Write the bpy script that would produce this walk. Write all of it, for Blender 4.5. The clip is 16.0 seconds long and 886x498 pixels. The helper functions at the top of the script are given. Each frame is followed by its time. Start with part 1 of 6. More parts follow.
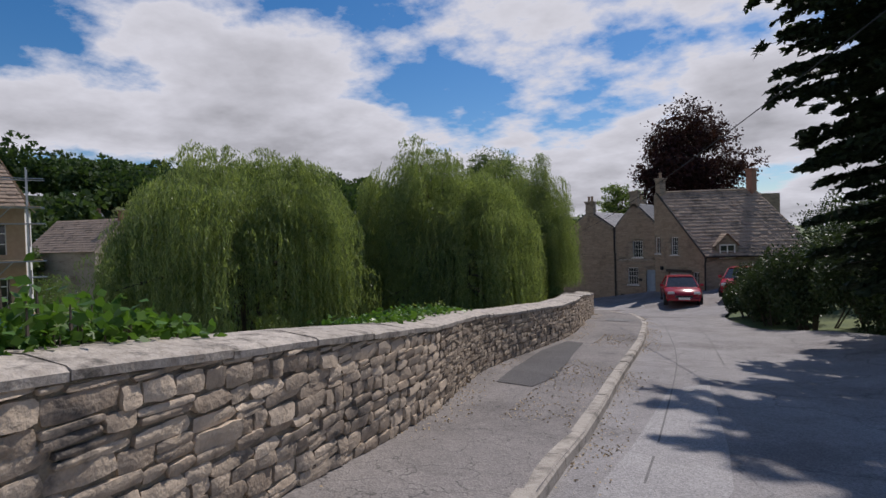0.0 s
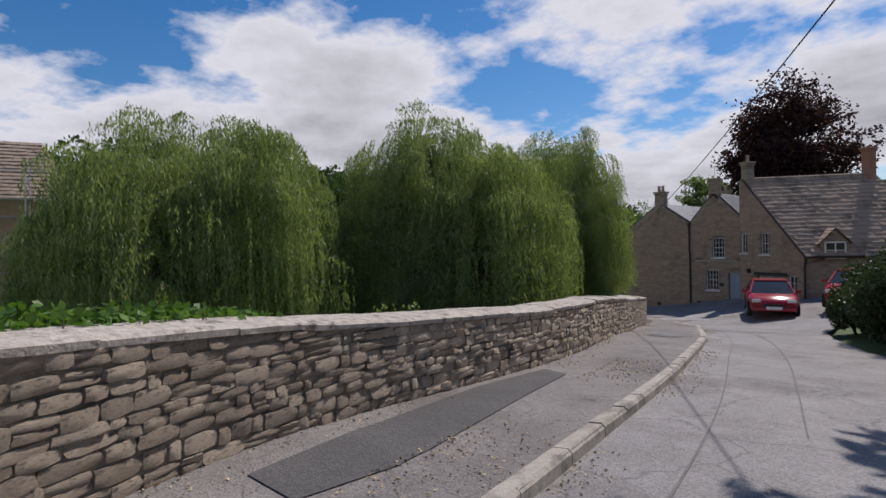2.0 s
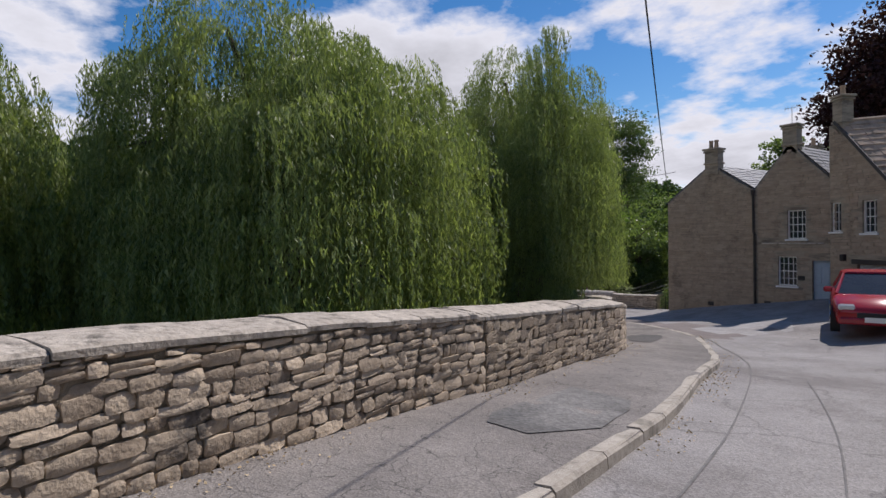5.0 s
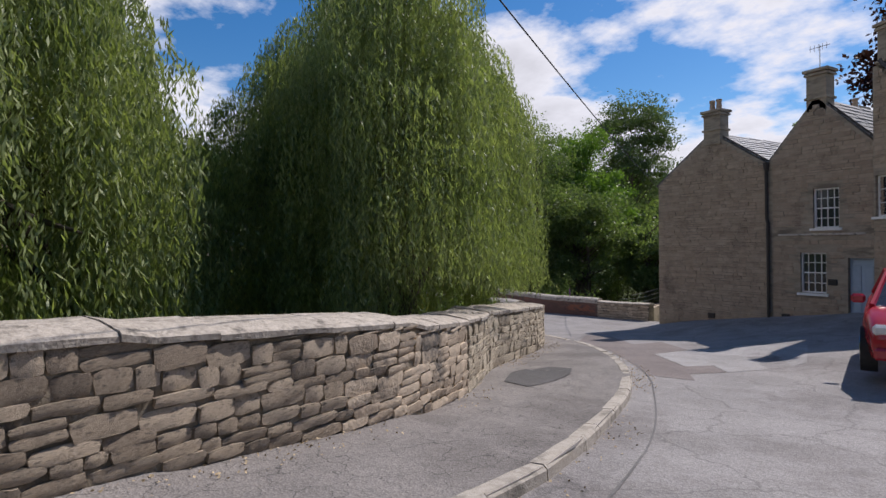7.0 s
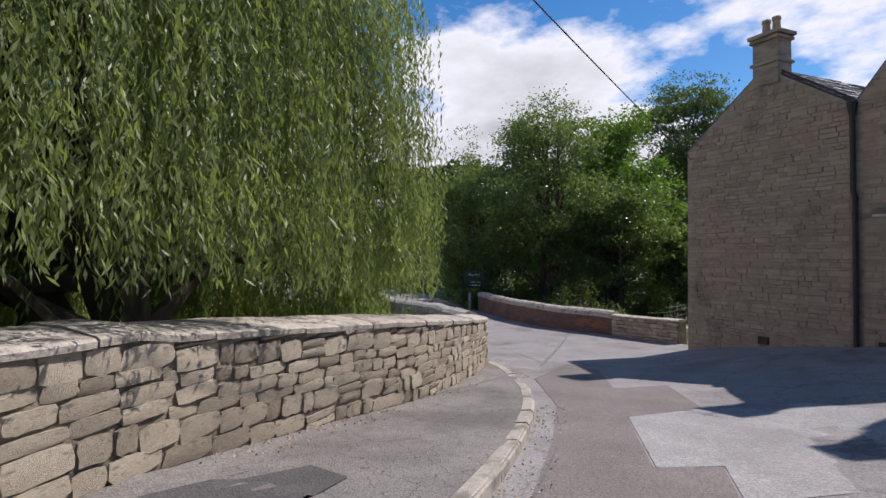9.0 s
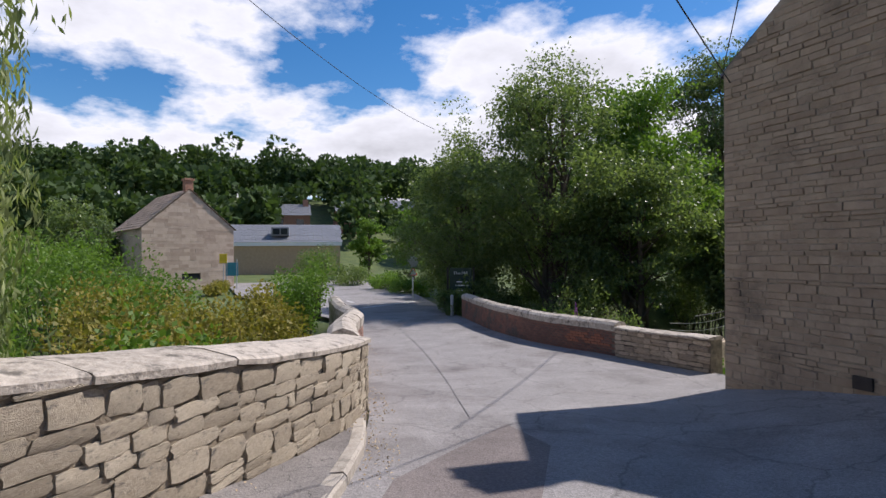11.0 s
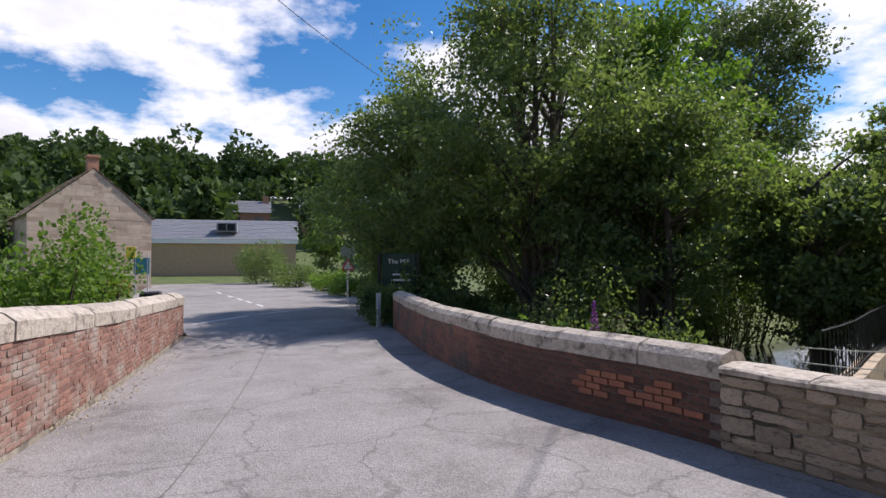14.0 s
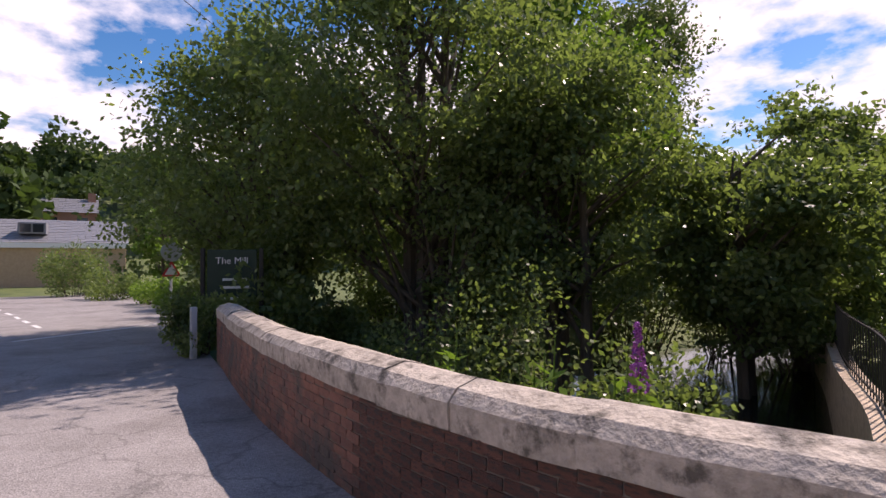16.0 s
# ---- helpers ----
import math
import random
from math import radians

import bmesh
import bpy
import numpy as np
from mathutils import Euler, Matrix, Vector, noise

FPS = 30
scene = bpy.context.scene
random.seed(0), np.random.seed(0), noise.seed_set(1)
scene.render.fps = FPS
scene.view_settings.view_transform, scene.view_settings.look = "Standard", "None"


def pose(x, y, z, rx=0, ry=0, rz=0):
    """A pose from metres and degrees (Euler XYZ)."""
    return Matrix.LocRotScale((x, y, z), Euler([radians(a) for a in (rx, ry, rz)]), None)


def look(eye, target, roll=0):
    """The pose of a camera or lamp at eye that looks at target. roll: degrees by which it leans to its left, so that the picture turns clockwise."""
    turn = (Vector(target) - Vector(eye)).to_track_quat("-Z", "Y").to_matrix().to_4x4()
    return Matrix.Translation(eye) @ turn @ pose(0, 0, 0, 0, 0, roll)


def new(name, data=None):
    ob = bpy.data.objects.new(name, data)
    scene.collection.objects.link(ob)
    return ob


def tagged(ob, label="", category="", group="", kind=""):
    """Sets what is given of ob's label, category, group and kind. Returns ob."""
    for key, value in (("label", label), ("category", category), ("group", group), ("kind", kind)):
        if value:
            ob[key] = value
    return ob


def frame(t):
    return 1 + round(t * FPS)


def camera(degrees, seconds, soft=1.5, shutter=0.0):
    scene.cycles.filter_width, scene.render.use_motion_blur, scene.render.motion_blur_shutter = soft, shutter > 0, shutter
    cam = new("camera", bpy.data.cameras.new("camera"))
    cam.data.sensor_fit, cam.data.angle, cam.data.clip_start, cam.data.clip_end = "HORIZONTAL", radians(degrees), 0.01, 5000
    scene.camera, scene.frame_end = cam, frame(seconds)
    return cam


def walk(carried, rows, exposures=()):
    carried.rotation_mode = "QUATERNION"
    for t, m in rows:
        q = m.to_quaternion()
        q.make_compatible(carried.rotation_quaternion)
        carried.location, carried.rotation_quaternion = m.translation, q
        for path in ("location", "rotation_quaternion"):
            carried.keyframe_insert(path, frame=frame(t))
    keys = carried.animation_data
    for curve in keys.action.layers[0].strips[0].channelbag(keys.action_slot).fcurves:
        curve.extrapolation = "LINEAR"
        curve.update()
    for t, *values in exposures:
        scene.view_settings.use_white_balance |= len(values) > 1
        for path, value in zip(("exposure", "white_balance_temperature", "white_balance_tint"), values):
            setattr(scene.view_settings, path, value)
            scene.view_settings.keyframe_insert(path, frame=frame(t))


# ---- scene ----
cam = camera(77.37, 16.0)
PATH = [
    (0.00, 12.150, -31.936, 3.643, 89.01, 1.46, 38.09),
    (0.50, 11.998, -30.914, 3.567, 88.84, 1.11, 41.32),
    (1.00, 11.812, -29.877, 3.435, 89.00, 1.01, 44.24),
    (1.50, 11.671, -28.835, 3.330, 89.18, 1.19, 45.45),
    (2.00, 11.491, -27.834, 3.172, 89.58, 1.02, 46.52),
    (2.50, 11.231, -26.719, 3.106, 89.13, 0.45, 47.23),
    (3.00, 11.079, -25.680, 3.050, 88.48, -0.82, 47.63),
    (3.20, 10.928, -25.119, 3.014, 88.49, -0.70, 48.05),
    (3.40, 10.776, -24.559, 2.977, 88.50, -0.53, 48.61),
    (3.60, 10.624, -23.998, 2.941, 88.52, -0.33, 49.28),
    (3.80, 10.472, -23.438, 2.905, 88.54, -0.11, 50.03),
    (4.00, 10.321, -22.877, 2.868, 88.57, 0.13, 50.85),
    (4.20, 10.169, -22.317, 2.832, 88.59, 0.38, 51.70),
    (4.40, 10.017, -21.756, 2.796, 88.61, 0.63, 52.55),
    (4.60, 9.865, -21.196, 2.759, 88.64, 0.88, 53.39),
    (4.80, 9.714, -20.635, 2.723, 88.66, 1.11, 54.18),
    (5.00, 9.562, -20.075, 2.687, 88.68, 1.33, 54.89),
    (5.20, 9.410, -19.514, 2.650, 88.70, 1.51, 55.51),
    (5.50, 9.183, -18.674, 2.596, 88.71, 1.71, 56.20),
    (6.00, 8.800, -17.270, 2.502, 88.79, 1.68, 57.11),
    (6.50, 8.397, -15.937, 2.326, 89.07, 1.32, 58.27),
    (7.00, 7.889, -14.573, 2.174, 89.23, 1.06, 58.96),
    (7.50, 7.294, -13.254, 2.067, 89.43, 0.95, 59.27),
    (8.00, 6.619, -12.050, 1.928, 89.80, 0.55, 60.76),
    (8.50, 6.094, -10.945, 1.809, 90.12, 0.79, 63.56),
    (9.00, 5.326, -9.897, 1.670, 90.22, 0.40, 65.14),
    (9.50, 4.595, -8.942, 1.541, 90.22, 0.03, 66.62),
    (10.00, 3.845, -7.952, 1.512, 90.19, 0.77, 67.71),
    (12.50, -0.874, -4.272, 0.968, 90.40, -0.08, 69.03),
    (13.00, -2.061, -3.548, 0.822, 90.58, 0.04, 68.82),
    (13.50, -3.079, -2.951, 0.687, 90.86, 0.03, 67.58),
    (14.00, -3.995, -2.439, 0.614, 91.04, 0.13, 66.35),
    (14.50, -4.825, -1.937, 0.529, 91.35, 0.21, 64.77),
    (15.00, -5.684, -1.491, 0.481, 91.89, -0.43, 60.23),
    (15.50, -6.520, -1.114, 0.459, 91.80, 0.15, 56.11),
    (16.00, -7.223, -0.846, 0.429, 91.78, 0.47, 52.50),
]
EXPOSURES = [(0.0, -0.3, 6320, 16), (3.0, -0.08, 6320, 16), (5.5, 0.0, 6320, 16), (9.0, 0.2, 6320, 16), (10.0, 0.25, 6320, 16), (12.5, 0.35, 6320, 17), (14.5, 0.45, 6450, 19), (16.0, 0.52, 7100, 30)]
walk(cam, [(t, pose(*p)) for t, *p in PATH], EXPOSURES)

# ---------------------------------------------------------------- light
SUN_DIR = Vector((-0.03, 0.99, 0.0)).normalized()
SUN_EL = radians(52)
world = bpy.data.worlds.new("sky")
scene.world = world
world.use_nodes = True
wn, wl = world.node_tree.nodes, world.node_tree.links
wn.clear()

sky = wn.new("ShaderNodeTexSky")
sky.sky_type = "NISHITA"
sky.sun_disc = False
sky.sun_elevation = SUN_EL
sky.sun_rotation = math.atan2(SUN_DIR.x, SUN_DIR.y)
sky.air_density, sky.dust_density, sky.ozone_density = 1.0, 0.3, 3.0
geo = wn.new("ShaderNodeTexCoord")
sep = wn.new("ShaderNodeSeparateXYZ")
wl.new(geo.outputs["Generated"], sep.inputs[0])
zup = wn.new("ShaderNodeMath"); zup.operation = "ADD"; zup.inputs[1].default_value = 0.22
wl.new(sep.outputs["Z"], zup.inputs[0])
zmax = wn.new("ShaderNodeMath"); zmax.operation = "MAXIMUM"; zmax.inputs[1].default_value = 0.05
wl.new(zup.outputs[0], zmax.inputs[0])
div = wn.new("ShaderNodeVectorMath"); div.operation = "DIVIDE"
wl.new(geo.outputs["Generated"], div.inputs[0])
comb = wn.new("ShaderNodeCombineXYZ"); comb.inputs[2].default_value = 1.0
wl.new(zmax.outputs[0], comb.inputs[0]); wl.new(zmax.outputs[0], comb.inputs[1])
wl.new(comb.outputs[0], div.inputs[1])
shift = wn.new("ShaderNodeVectorMath"); shift.operation = "ADD"; shift.inputs[1].default_value = (3.3, 1.4, 0.0)
wl.new(div.outputs[0], shift.inputs[0])
cn = wn.new("ShaderNodeTexNoise"); cn.inputs["Scale"].default_value = 1.15; cn.inputs["Detail"].default_value = 9; cn.inputs["Roughness"].default_value = 0.58
wl.new(shift.outputs[0], cn.inputs["Vector"])
low = wn.new("ShaderNodeMapRange"); low.inputs[1].default_value = 0.0; low.inputs[2].default_value = 0.75; low.inputs[3].default_value = 0.14; low.inputs[4].default_value = -0.07
wl.new(sep.outputs["Z"], low.inputs[0])
csum = wn.new("ShaderNodeMath"); csum.operation = "ADD"
wl.new(cn.outputs[0], csum.inputs[0]); wl.new(low.outputs[0], csum.inputs[1])
cover = wn.new("ShaderNodeMapRange"); cover.inputs[1].default_value = 0.50; cover.inputs[2].default_value = 0.575
wl.new(csum.outputs[0], cover.inputs[0])
dens = wn.new("ShaderNodeMapRange"); dens.inputs[1].default_value = 0.55; dens.inputs[2].default_value = 0.80; dens.inputs[3].default_value = 1.0; dens.inputs[4].default_value = 0.5
wl.new(csum.outputs[0], dens.inputs[0])
ccol = wn.new("ShaderNodeVectorMath"); ccol.operation = "SCALE"; ccol.inputs[0].default_value = (8.3, 8.4, 8.8)
wl.new(dens.outputs[0], ccol.inputs["Scale"])
hsv = wn.new("ShaderNodeHueSaturation"); hsv.inputs["Saturation"].default_value = 1.35; hsv.inputs["Value"].default_value = 1.0
wl.new(sky.outputs[0], hsv.inputs["Color"])
smix = wn.new("ShaderNodeMix"); smix.data_type = "RGBA"
wl.new(cover.outputs[0], smix.inputs[0]); wl.new(hsv.outputs[0], smix.inputs[6]); wl.new(ccol.outputs[0], smix.inputs[7])
bg = wn.new("ShaderNodeBackground"); bg.inputs["Strength"].default_value = 0.1
wl.new(smix.outputs[2], bg.inputs["Color"])
wo = wn.new("ShaderNodeOutputWorld")
wl.new(bg.outputs[0], wo.inputs[0])

sun = new("sun", bpy.data.lights.new("sun", "SUN"))
sun.data.energy, sun.data.angle, sun.data.color = 4.2, radians(0.6), (1.0, 0.95, 0.87)
sun_from = Vector((SUN_DIR.x * math.cos(SUN_EL), SUN_DIR.y * math.cos(SUN_EL), math.sin(SUN_EL)))
sun.matrix_world = look(sun_from * 60, (0, 0, 0))

# ---------------------------------------------------------------- materials


def mat(name, a, b, scale=3.0, rough=0.85, bump=0.3, fine=40.0, metal=0.0, stretch=(1, 1, 1), c=None, cscale=0.6, leaf=0.0, rand=0.0, coords="Object", spec=0.35, cmin=0.5):
    """Two-scale mottled surface: a and b mix by noise, c stains at a larger scale, bump from fine noise."""
    m = bpy.data.materials.new(name)
    m.use_nodes = True
    n, l = m.node_tree.nodes, m.node_tree.links
    p = n["Principled BSDF"]
    p.inputs["Roughness"].default_value = rough
    p.inputs["Metallic"].default_value = metal
    p.inputs["Specular IOR Level"].default_value = 0.2 if leaf else spec
    tc = n.new("ShaderNodeTexCoord")
    mp = n.new("ShaderNodeMapping")
    mp.inputs["Scale"].default_value = stretch
    l.new(tc.outputs[coords], mp.inputs[0])
    n1 = n.new("ShaderNodeTexNoise"); n1.inputs["Scale"].default_value = scale; n1.inputs["Detail"].default_value = 6; n1.inputs["Roughness"].default_value = 0.65
    l.new(mp.outputs[0], n1.inputs["Vector"])
    r1 = n.new("ShaderNodeMapRange"); r1.inputs[1].default_value = 0.33; r1.inputs[2].default_value = 0.67
    l.new(n1.outputs[0], r1.inputs[0])
    mx = n.new("ShaderNodeMix"); mx.data_type = "RGBA"; mx.inputs[6].default_value = (*a, 1); mx.inputs[7].default_value = (*b, 1)
    fac = r1.outputs[0]
    if rand:
        oi = n.new("ShaderNodeNewGeometry") if leaf or rand < 0 else n.new("ShaderNodeObjectInfo")
        out = oi.outputs["Random Per Island"] if leaf or rand < 0 else oi.outputs["Random"]
        ad = n.new("ShaderNodeMath"); ad.operation = "MULTIPLY_ADD"; ad.inputs[1].default_value = abs(rand); 
        l.new(out, ad.inputs[0])
        sc = n.new("ShaderNodeMath"); sc.operation = "MULTIPLY"; sc.inputs[1].default_value = 1 - abs(rand); l.new(fac, sc.inputs[0])
        l.new(sc.outputs[0], ad.inputs[2])
        fac = ad.outputs[0]
    l.new(fac, mx.inputs[0])
    col = mx.outputs[2]
    if c is not None:
        n2 = n.new("ShaderNodeTexNoise"); n2.inputs["Scale"].default_value = cscale; n2.inputs["Detail"].default_value = 7; n2.inputs["Roughness"].default_value = 0.7
        l.new(mp.outputs[0], n2.inputs["Vector"])
        r2 = n.new("ShaderNodeMapRange"); r2.inputs[1].default_value = cmin; r2.inputs[2].default_value = cmin + 0.14
        l.new(n2.outputs[0], r2.inputs[0])
        m2 = n.new("ShaderNodeMix"); m2.data_type = "RGBA"; m2.inputs[7].default_value = (*c, 1)
        l.new(r2.outputs[0], m2.inputs[0]); l.new(col, m2.inputs[6])
        col = m2.outputs[2]
    l.new(col, p.inputs["Base Color"])
    if bump and not leaf:
        n3 = n.new("ShaderNodeTexNoise"); n3.inputs["Scale"].default_value = fine; n3.inputs["Detail"].default_value = 5
        l.new(mp.outputs[0], n3.inputs["Vector"])
        bp = n.new("ShaderNodeBump"); bp.inputs["Strength"].default_value = bump; bp.inputs["Distance"].default_value = 0.01
        l.new(n3.outputs[0], bp.inputs["Height"]); l.new(bp.outputs[0], p.inputs["Normal"])
    if leaf:
        tr = n.new("ShaderNodeBsdfTranslucent")
        br = n.new("ShaderNodeMix"); br.data_type = "RGBA"; br.blend_type = "MULTIPLY"; br.inputs[0].default_value = 1.0; br.inputs[7].default_value = (1.5, 1.65, 0.7, 1)
        l.new(col, br.inputs[6]); l.new(br.outputs[2], tr.inputs[0])
        ms = n.new("ShaderNodeMixShader"); ms.inputs[0].default_value = leaf
        l.new(p.outputs[0], ms.inputs[1]); l.new(tr.outputs[0], ms.inputs[2]); l.new(ms.outputs[0], n["Material Output"].inputs[0])
    return m


def asphalt(name, a, b, c, aggregate=260.0, cracks=0.0, crack_scale=1.2, rough=0.9):
    """Worn tarmac: aggregate speckle, broad stains and, where asked, a net of fine cracks."""
    m = mat(name, a, b, scale=1.3, rough=rough, bump=0.0, c=c, cscale=0.5)
    n, l = m.node_tree.nodes, m.node_tree.links
    p = n["Principled BSDF"]
    src = p.inputs["Base Color"].links[0].from_socket
    tc = n.new("ShaderNodeTexCoord")
    v = n.new("ShaderNodeTexVoronoi"); v.inputs["Scale"].default_value = aggregate * 0.3
    l.new(tc.outputs["Object"], v.inputs["Vector"])
    sp = n.new("ShaderNodeMapRange"); sp.inputs[1].default_value = 0.0; sp.inputs[2].default_value = 1.0; sp.inputs[3].default_value = 0.68; sp.inputs[4].default_value = 1.28
    l.new(v.outputs["Color"], sp.inputs[0])
    mu = n.new("ShaderNodeMix"); mu.data_type = "RGBA"; mu.blend_type = "MULTIPLY"; mu.inputs[0].default_value = 1.0
    l.new(src, mu.inputs[6]); l.new(sp.outputs[0], mu.inputs[7])
    col = mu.outputs[2]
    if cracks:
        wob = n.new("ShaderNodeTexNoise"); wob.inputs["Scale"].default_value = 2.5; wob.inputs["Detail"].default_value = 4
        l.new(tc.outputs["Object"], wob.inputs["Vector"])
        add = n.new("ShaderNodeVectorMath"); add.operation = "MULTIPLY_ADD"; add.inputs[1].default_value = (0.5, 0.5, 0.5)
        l.new(wob.outputs["Color"], add.inputs[0]); l.new(tc.outputs["Object"], add.inputs[2])
        cv = n.new("ShaderNodeTexVoronoi"); cv.feature = "DISTANCE_TO_EDGE"; cv.inputs["Scale"].default_value = crack_scale
        l.new(add.outputs[0], cv.inputs["Vector"])
        cr = n.new("ShaderNodeMapRange"); cr.inputs[1].default_value = 0.0; cr.inputs[2].default_value = 0.014; cr.inputs[3].default_value = cracks; cr.inputs[4].default_value = 0.0
        l.new(cv.outputs["Distance"], cr.inputs[0])
        cm = n.new("ShaderNodeMix"); cm.data_type = "RGBA"; cm.inputs[7].default_value = (0.02, 0.02, 0.02, 1)
        l.new(cr.outputs[0], cm.inputs[0]); l.new(col, cm.inputs[6])
        col = cm.outputs[2]
    l.new(col, p.inputs["Base Color"])
    bp = n.new("ShaderNodeBump"); bp.inputs["Strength"].default_value = 0.5; bp.inputs["Distance"].default_value = 0.008
    l.new(v.outputs["Distance"], bp.inputs["Height"]); l.new(bp.outputs[0], p.inputs["Normal"])
    return m


ROAD = asphalt("road_tarmac", (0.235, 0.22, 0.21), (0.315, 0.295, 0.285), (0.19, 0.173, 0.165), aggregate=270, cracks=0.35, crack_scale=0.7)
PAVE = asphalt("footway_tarmac", (0.185, 0.168, 0.156), (0.26, 0.236, 0.218), (0.145, 0.13, 0.12), aggregate=270, cracks=0.7, crack_scale=3.2)
PATCH = asphalt("dark_patch_tarmac", (0.085, 0.08, 0.078), (0.12, 0.113, 0.11), (0.095, 0.09, 0.087))
GRIT = asphalt("coarse_patch_tarmac", (0.12, 0.115, 0.11), (0.24, 0.23, 0.22), (0.10, 0.10, 0.10), aggregate=130)
STONE = mat("limestone", (0.24, 0.185, 0.135), (0.68, 0.55, 0.41), scale=11, bump=1.0, fine=42, c=(0.095, 0.085, 0.075), cscale=3.2, rand=0.62, cmin=0.53)
STONE_J = mat("limestone_far", (0.24, 0.185, 0.135), (0.68, 0.55, 0.41), scale=11, bump=1.0, fine=42, c=(0.095, 0.085, 0.075), cscale=2.6, rand=-0.62, cmin=0.53)
STONE_P = mat("pale_limestone", (0.27, 0.22, 0.16), (0.62, 0.53, 0.40), scale=11, bump=1.0, fine=42, c=(0.13, 0.12, 0.105), cscale=3.0, rand=0.6, cmin=0.55)
STONE_PJ = mat("pale_limestone_far", (0.27, 0.22, 0.16), (0.62, 0.53, 0.40), scale=11, bump=1.0, fine=42, c=(0.13, 0.12, 0.105), cscale=3.0, rand=-0.6, cmin=0.55)
COPE = mat("coping_stone", (0.30, 0.26, 0.215), (0.60, 0.53, 0.45), scale=16, bump=1.0, fine=45, c=(0.13, 0.115, 0.095), cscale=7, rand=0.25, cmin=0.52)
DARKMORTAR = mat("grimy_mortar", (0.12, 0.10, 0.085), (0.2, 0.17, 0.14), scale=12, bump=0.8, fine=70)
MORTAR = mat("earthy_mortar", (0.16, 0.13, 0.095), (0.34, 0.28, 0.20), scale=7, bump=1.0, fine=60, c=(0.07, 0.06, 0.05), cscale=1.5)
LIME = mat("lime_mortar", (0.30, 0.26, 0.21), (0.46, 0.41, 0.34), scale=9, bump=0.9, fine=70, c=(0.14, 0.12, 0.10), cscale=1.6)
BRICK = mat("old_brick", (0.15, 0.08, 0.068), (0.36, 0.19, 0.14), scale=14, bump=0.9, fine=60, c=(0.34, 0.29, 0.25), cscale=2.4, rand=0.65, cmin=0.50)
BRICK_J = mat("old_brick_far", (0.15, 0.08, 0.068), (0.36, 0.19, 0.14), scale=14, bump=0.9, fine=60, c=(0.34, 0.29, 0.25), cscale=2.4, rand=-0.65, cmin=0.50)
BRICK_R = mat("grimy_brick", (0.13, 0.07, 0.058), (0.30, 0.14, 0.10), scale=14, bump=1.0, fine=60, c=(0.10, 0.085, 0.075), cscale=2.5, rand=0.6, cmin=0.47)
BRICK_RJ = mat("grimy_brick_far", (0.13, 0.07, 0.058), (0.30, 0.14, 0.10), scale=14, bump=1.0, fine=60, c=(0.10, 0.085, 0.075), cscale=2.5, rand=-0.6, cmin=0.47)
NEWBRICK = mat("orange_brick", (0.26, 0.105, 0.065), (0.38, 0.165, 0.10), scale=9, bump=0.4, fine=70, rand=0.4)
KERB = mat("kerb_stone", (0.33, 0.29, 0.245), (0.50, 0.45, 0.385), scale=18, bump=0.7, fine=80, c=(0.2, 0.18, 0.15), cscale=3, rand=0.3)
HOUSE = mat("house_stone", (0.26, 0.215, 0.16), (0.40, 0.335, 0.25), scale=2.5, bump=0.8, fine=18, stretch=(1, 1, 3.5), c=(0.17, 0.14, 0.105), cscale=1.1)
HOUSE_J = mat("house_facing_stone", (0.26, 0.195, 0.14), (0.46, 0.36, 0.26), scale=5, bump=0.9, fine=30, c=(0.16, 0.125, 0.095), cscale=0.9, rand=-0.5, cmin=0.54)
ROOF = mat("stone_tiles", (0.31, 0.225, 0.165), (0.43, 0.325, 0.24), scale=6, bump=0.5, fine=30, c=(0.2, 0.155, 0.115), cscale=1.2, rand=0.4)
SLATE = mat("slate", (0.16, 0.165, 0.18), (0.24, 0.245, 0.26), scale=6, rough=0.45, bump=0.2, rand=0.3)
WHITE = mat("white_paint", (0.74, 0.73, 0.69), (0.82, 0.81, 0.78), scale=10, rough=0.45, bump=0.05)
BLUE = mat("pale_blue_paint", (0.30, 0.38, 0.46), (0.36, 0.44, 0.52), scale=6, rough=0.45, bump=0.05)
GARAGE = mat("grey_blue_paint", (0.34, 0.40, 0.44), (0.42, 0.47, 0.5), scale=6, rough=0.45, bump=0.05)
GLASS = mat("window_glass", (0.02, 0.025, 0.03), (0.03, 0.035, 0.04), rough=0.06, bump=0.0, spec=0.6)
IRON = mat("black_iron", (0.015, 0.015, 0.016), (0.03, 0.028, 0.027), rough=0.45, bump=0.1)
PIPE = mat("dark_pipe", (0.03, 0.026, 0.024), (0.05, 0.042, 0.038), rough=0.5, bump=0.05)
POT = mat("chimney_pot", (0.36, 0.24, 0.16), (0.46, 0.33, 0.22), scale=8, bump=0.2)
CARRED = mat("red_car_paint", (0.34, 0.015, 0.025), (0.37, 0.02, 0.03), rough=0.22, bump=0.0, spec=0.6)
TYRE = mat("tyre_rubber", (0.02, 0.02, 0.02), (0.03, 0.03, 0.03), rough=0.8, bump=0.2)
CHROME = mat("bright_metal", (0.55, 0.55, 0.56), (0.65, 0.65, 0.66), rough=0.25, metal=1.0, bump=0.0)
LAMPGLASS = mat("lamp_glass", (0.6, 0.6, 0.6), (0.75, 0.75, 0.75), rough=0.12, bump=0.0)
BARK = mat("bark", (0.07, 0.055, 0.04), (0.14, 0.11, 0.085), scale=5, bump=0.9, fine=14, stretch=(1, 1, 0.3))
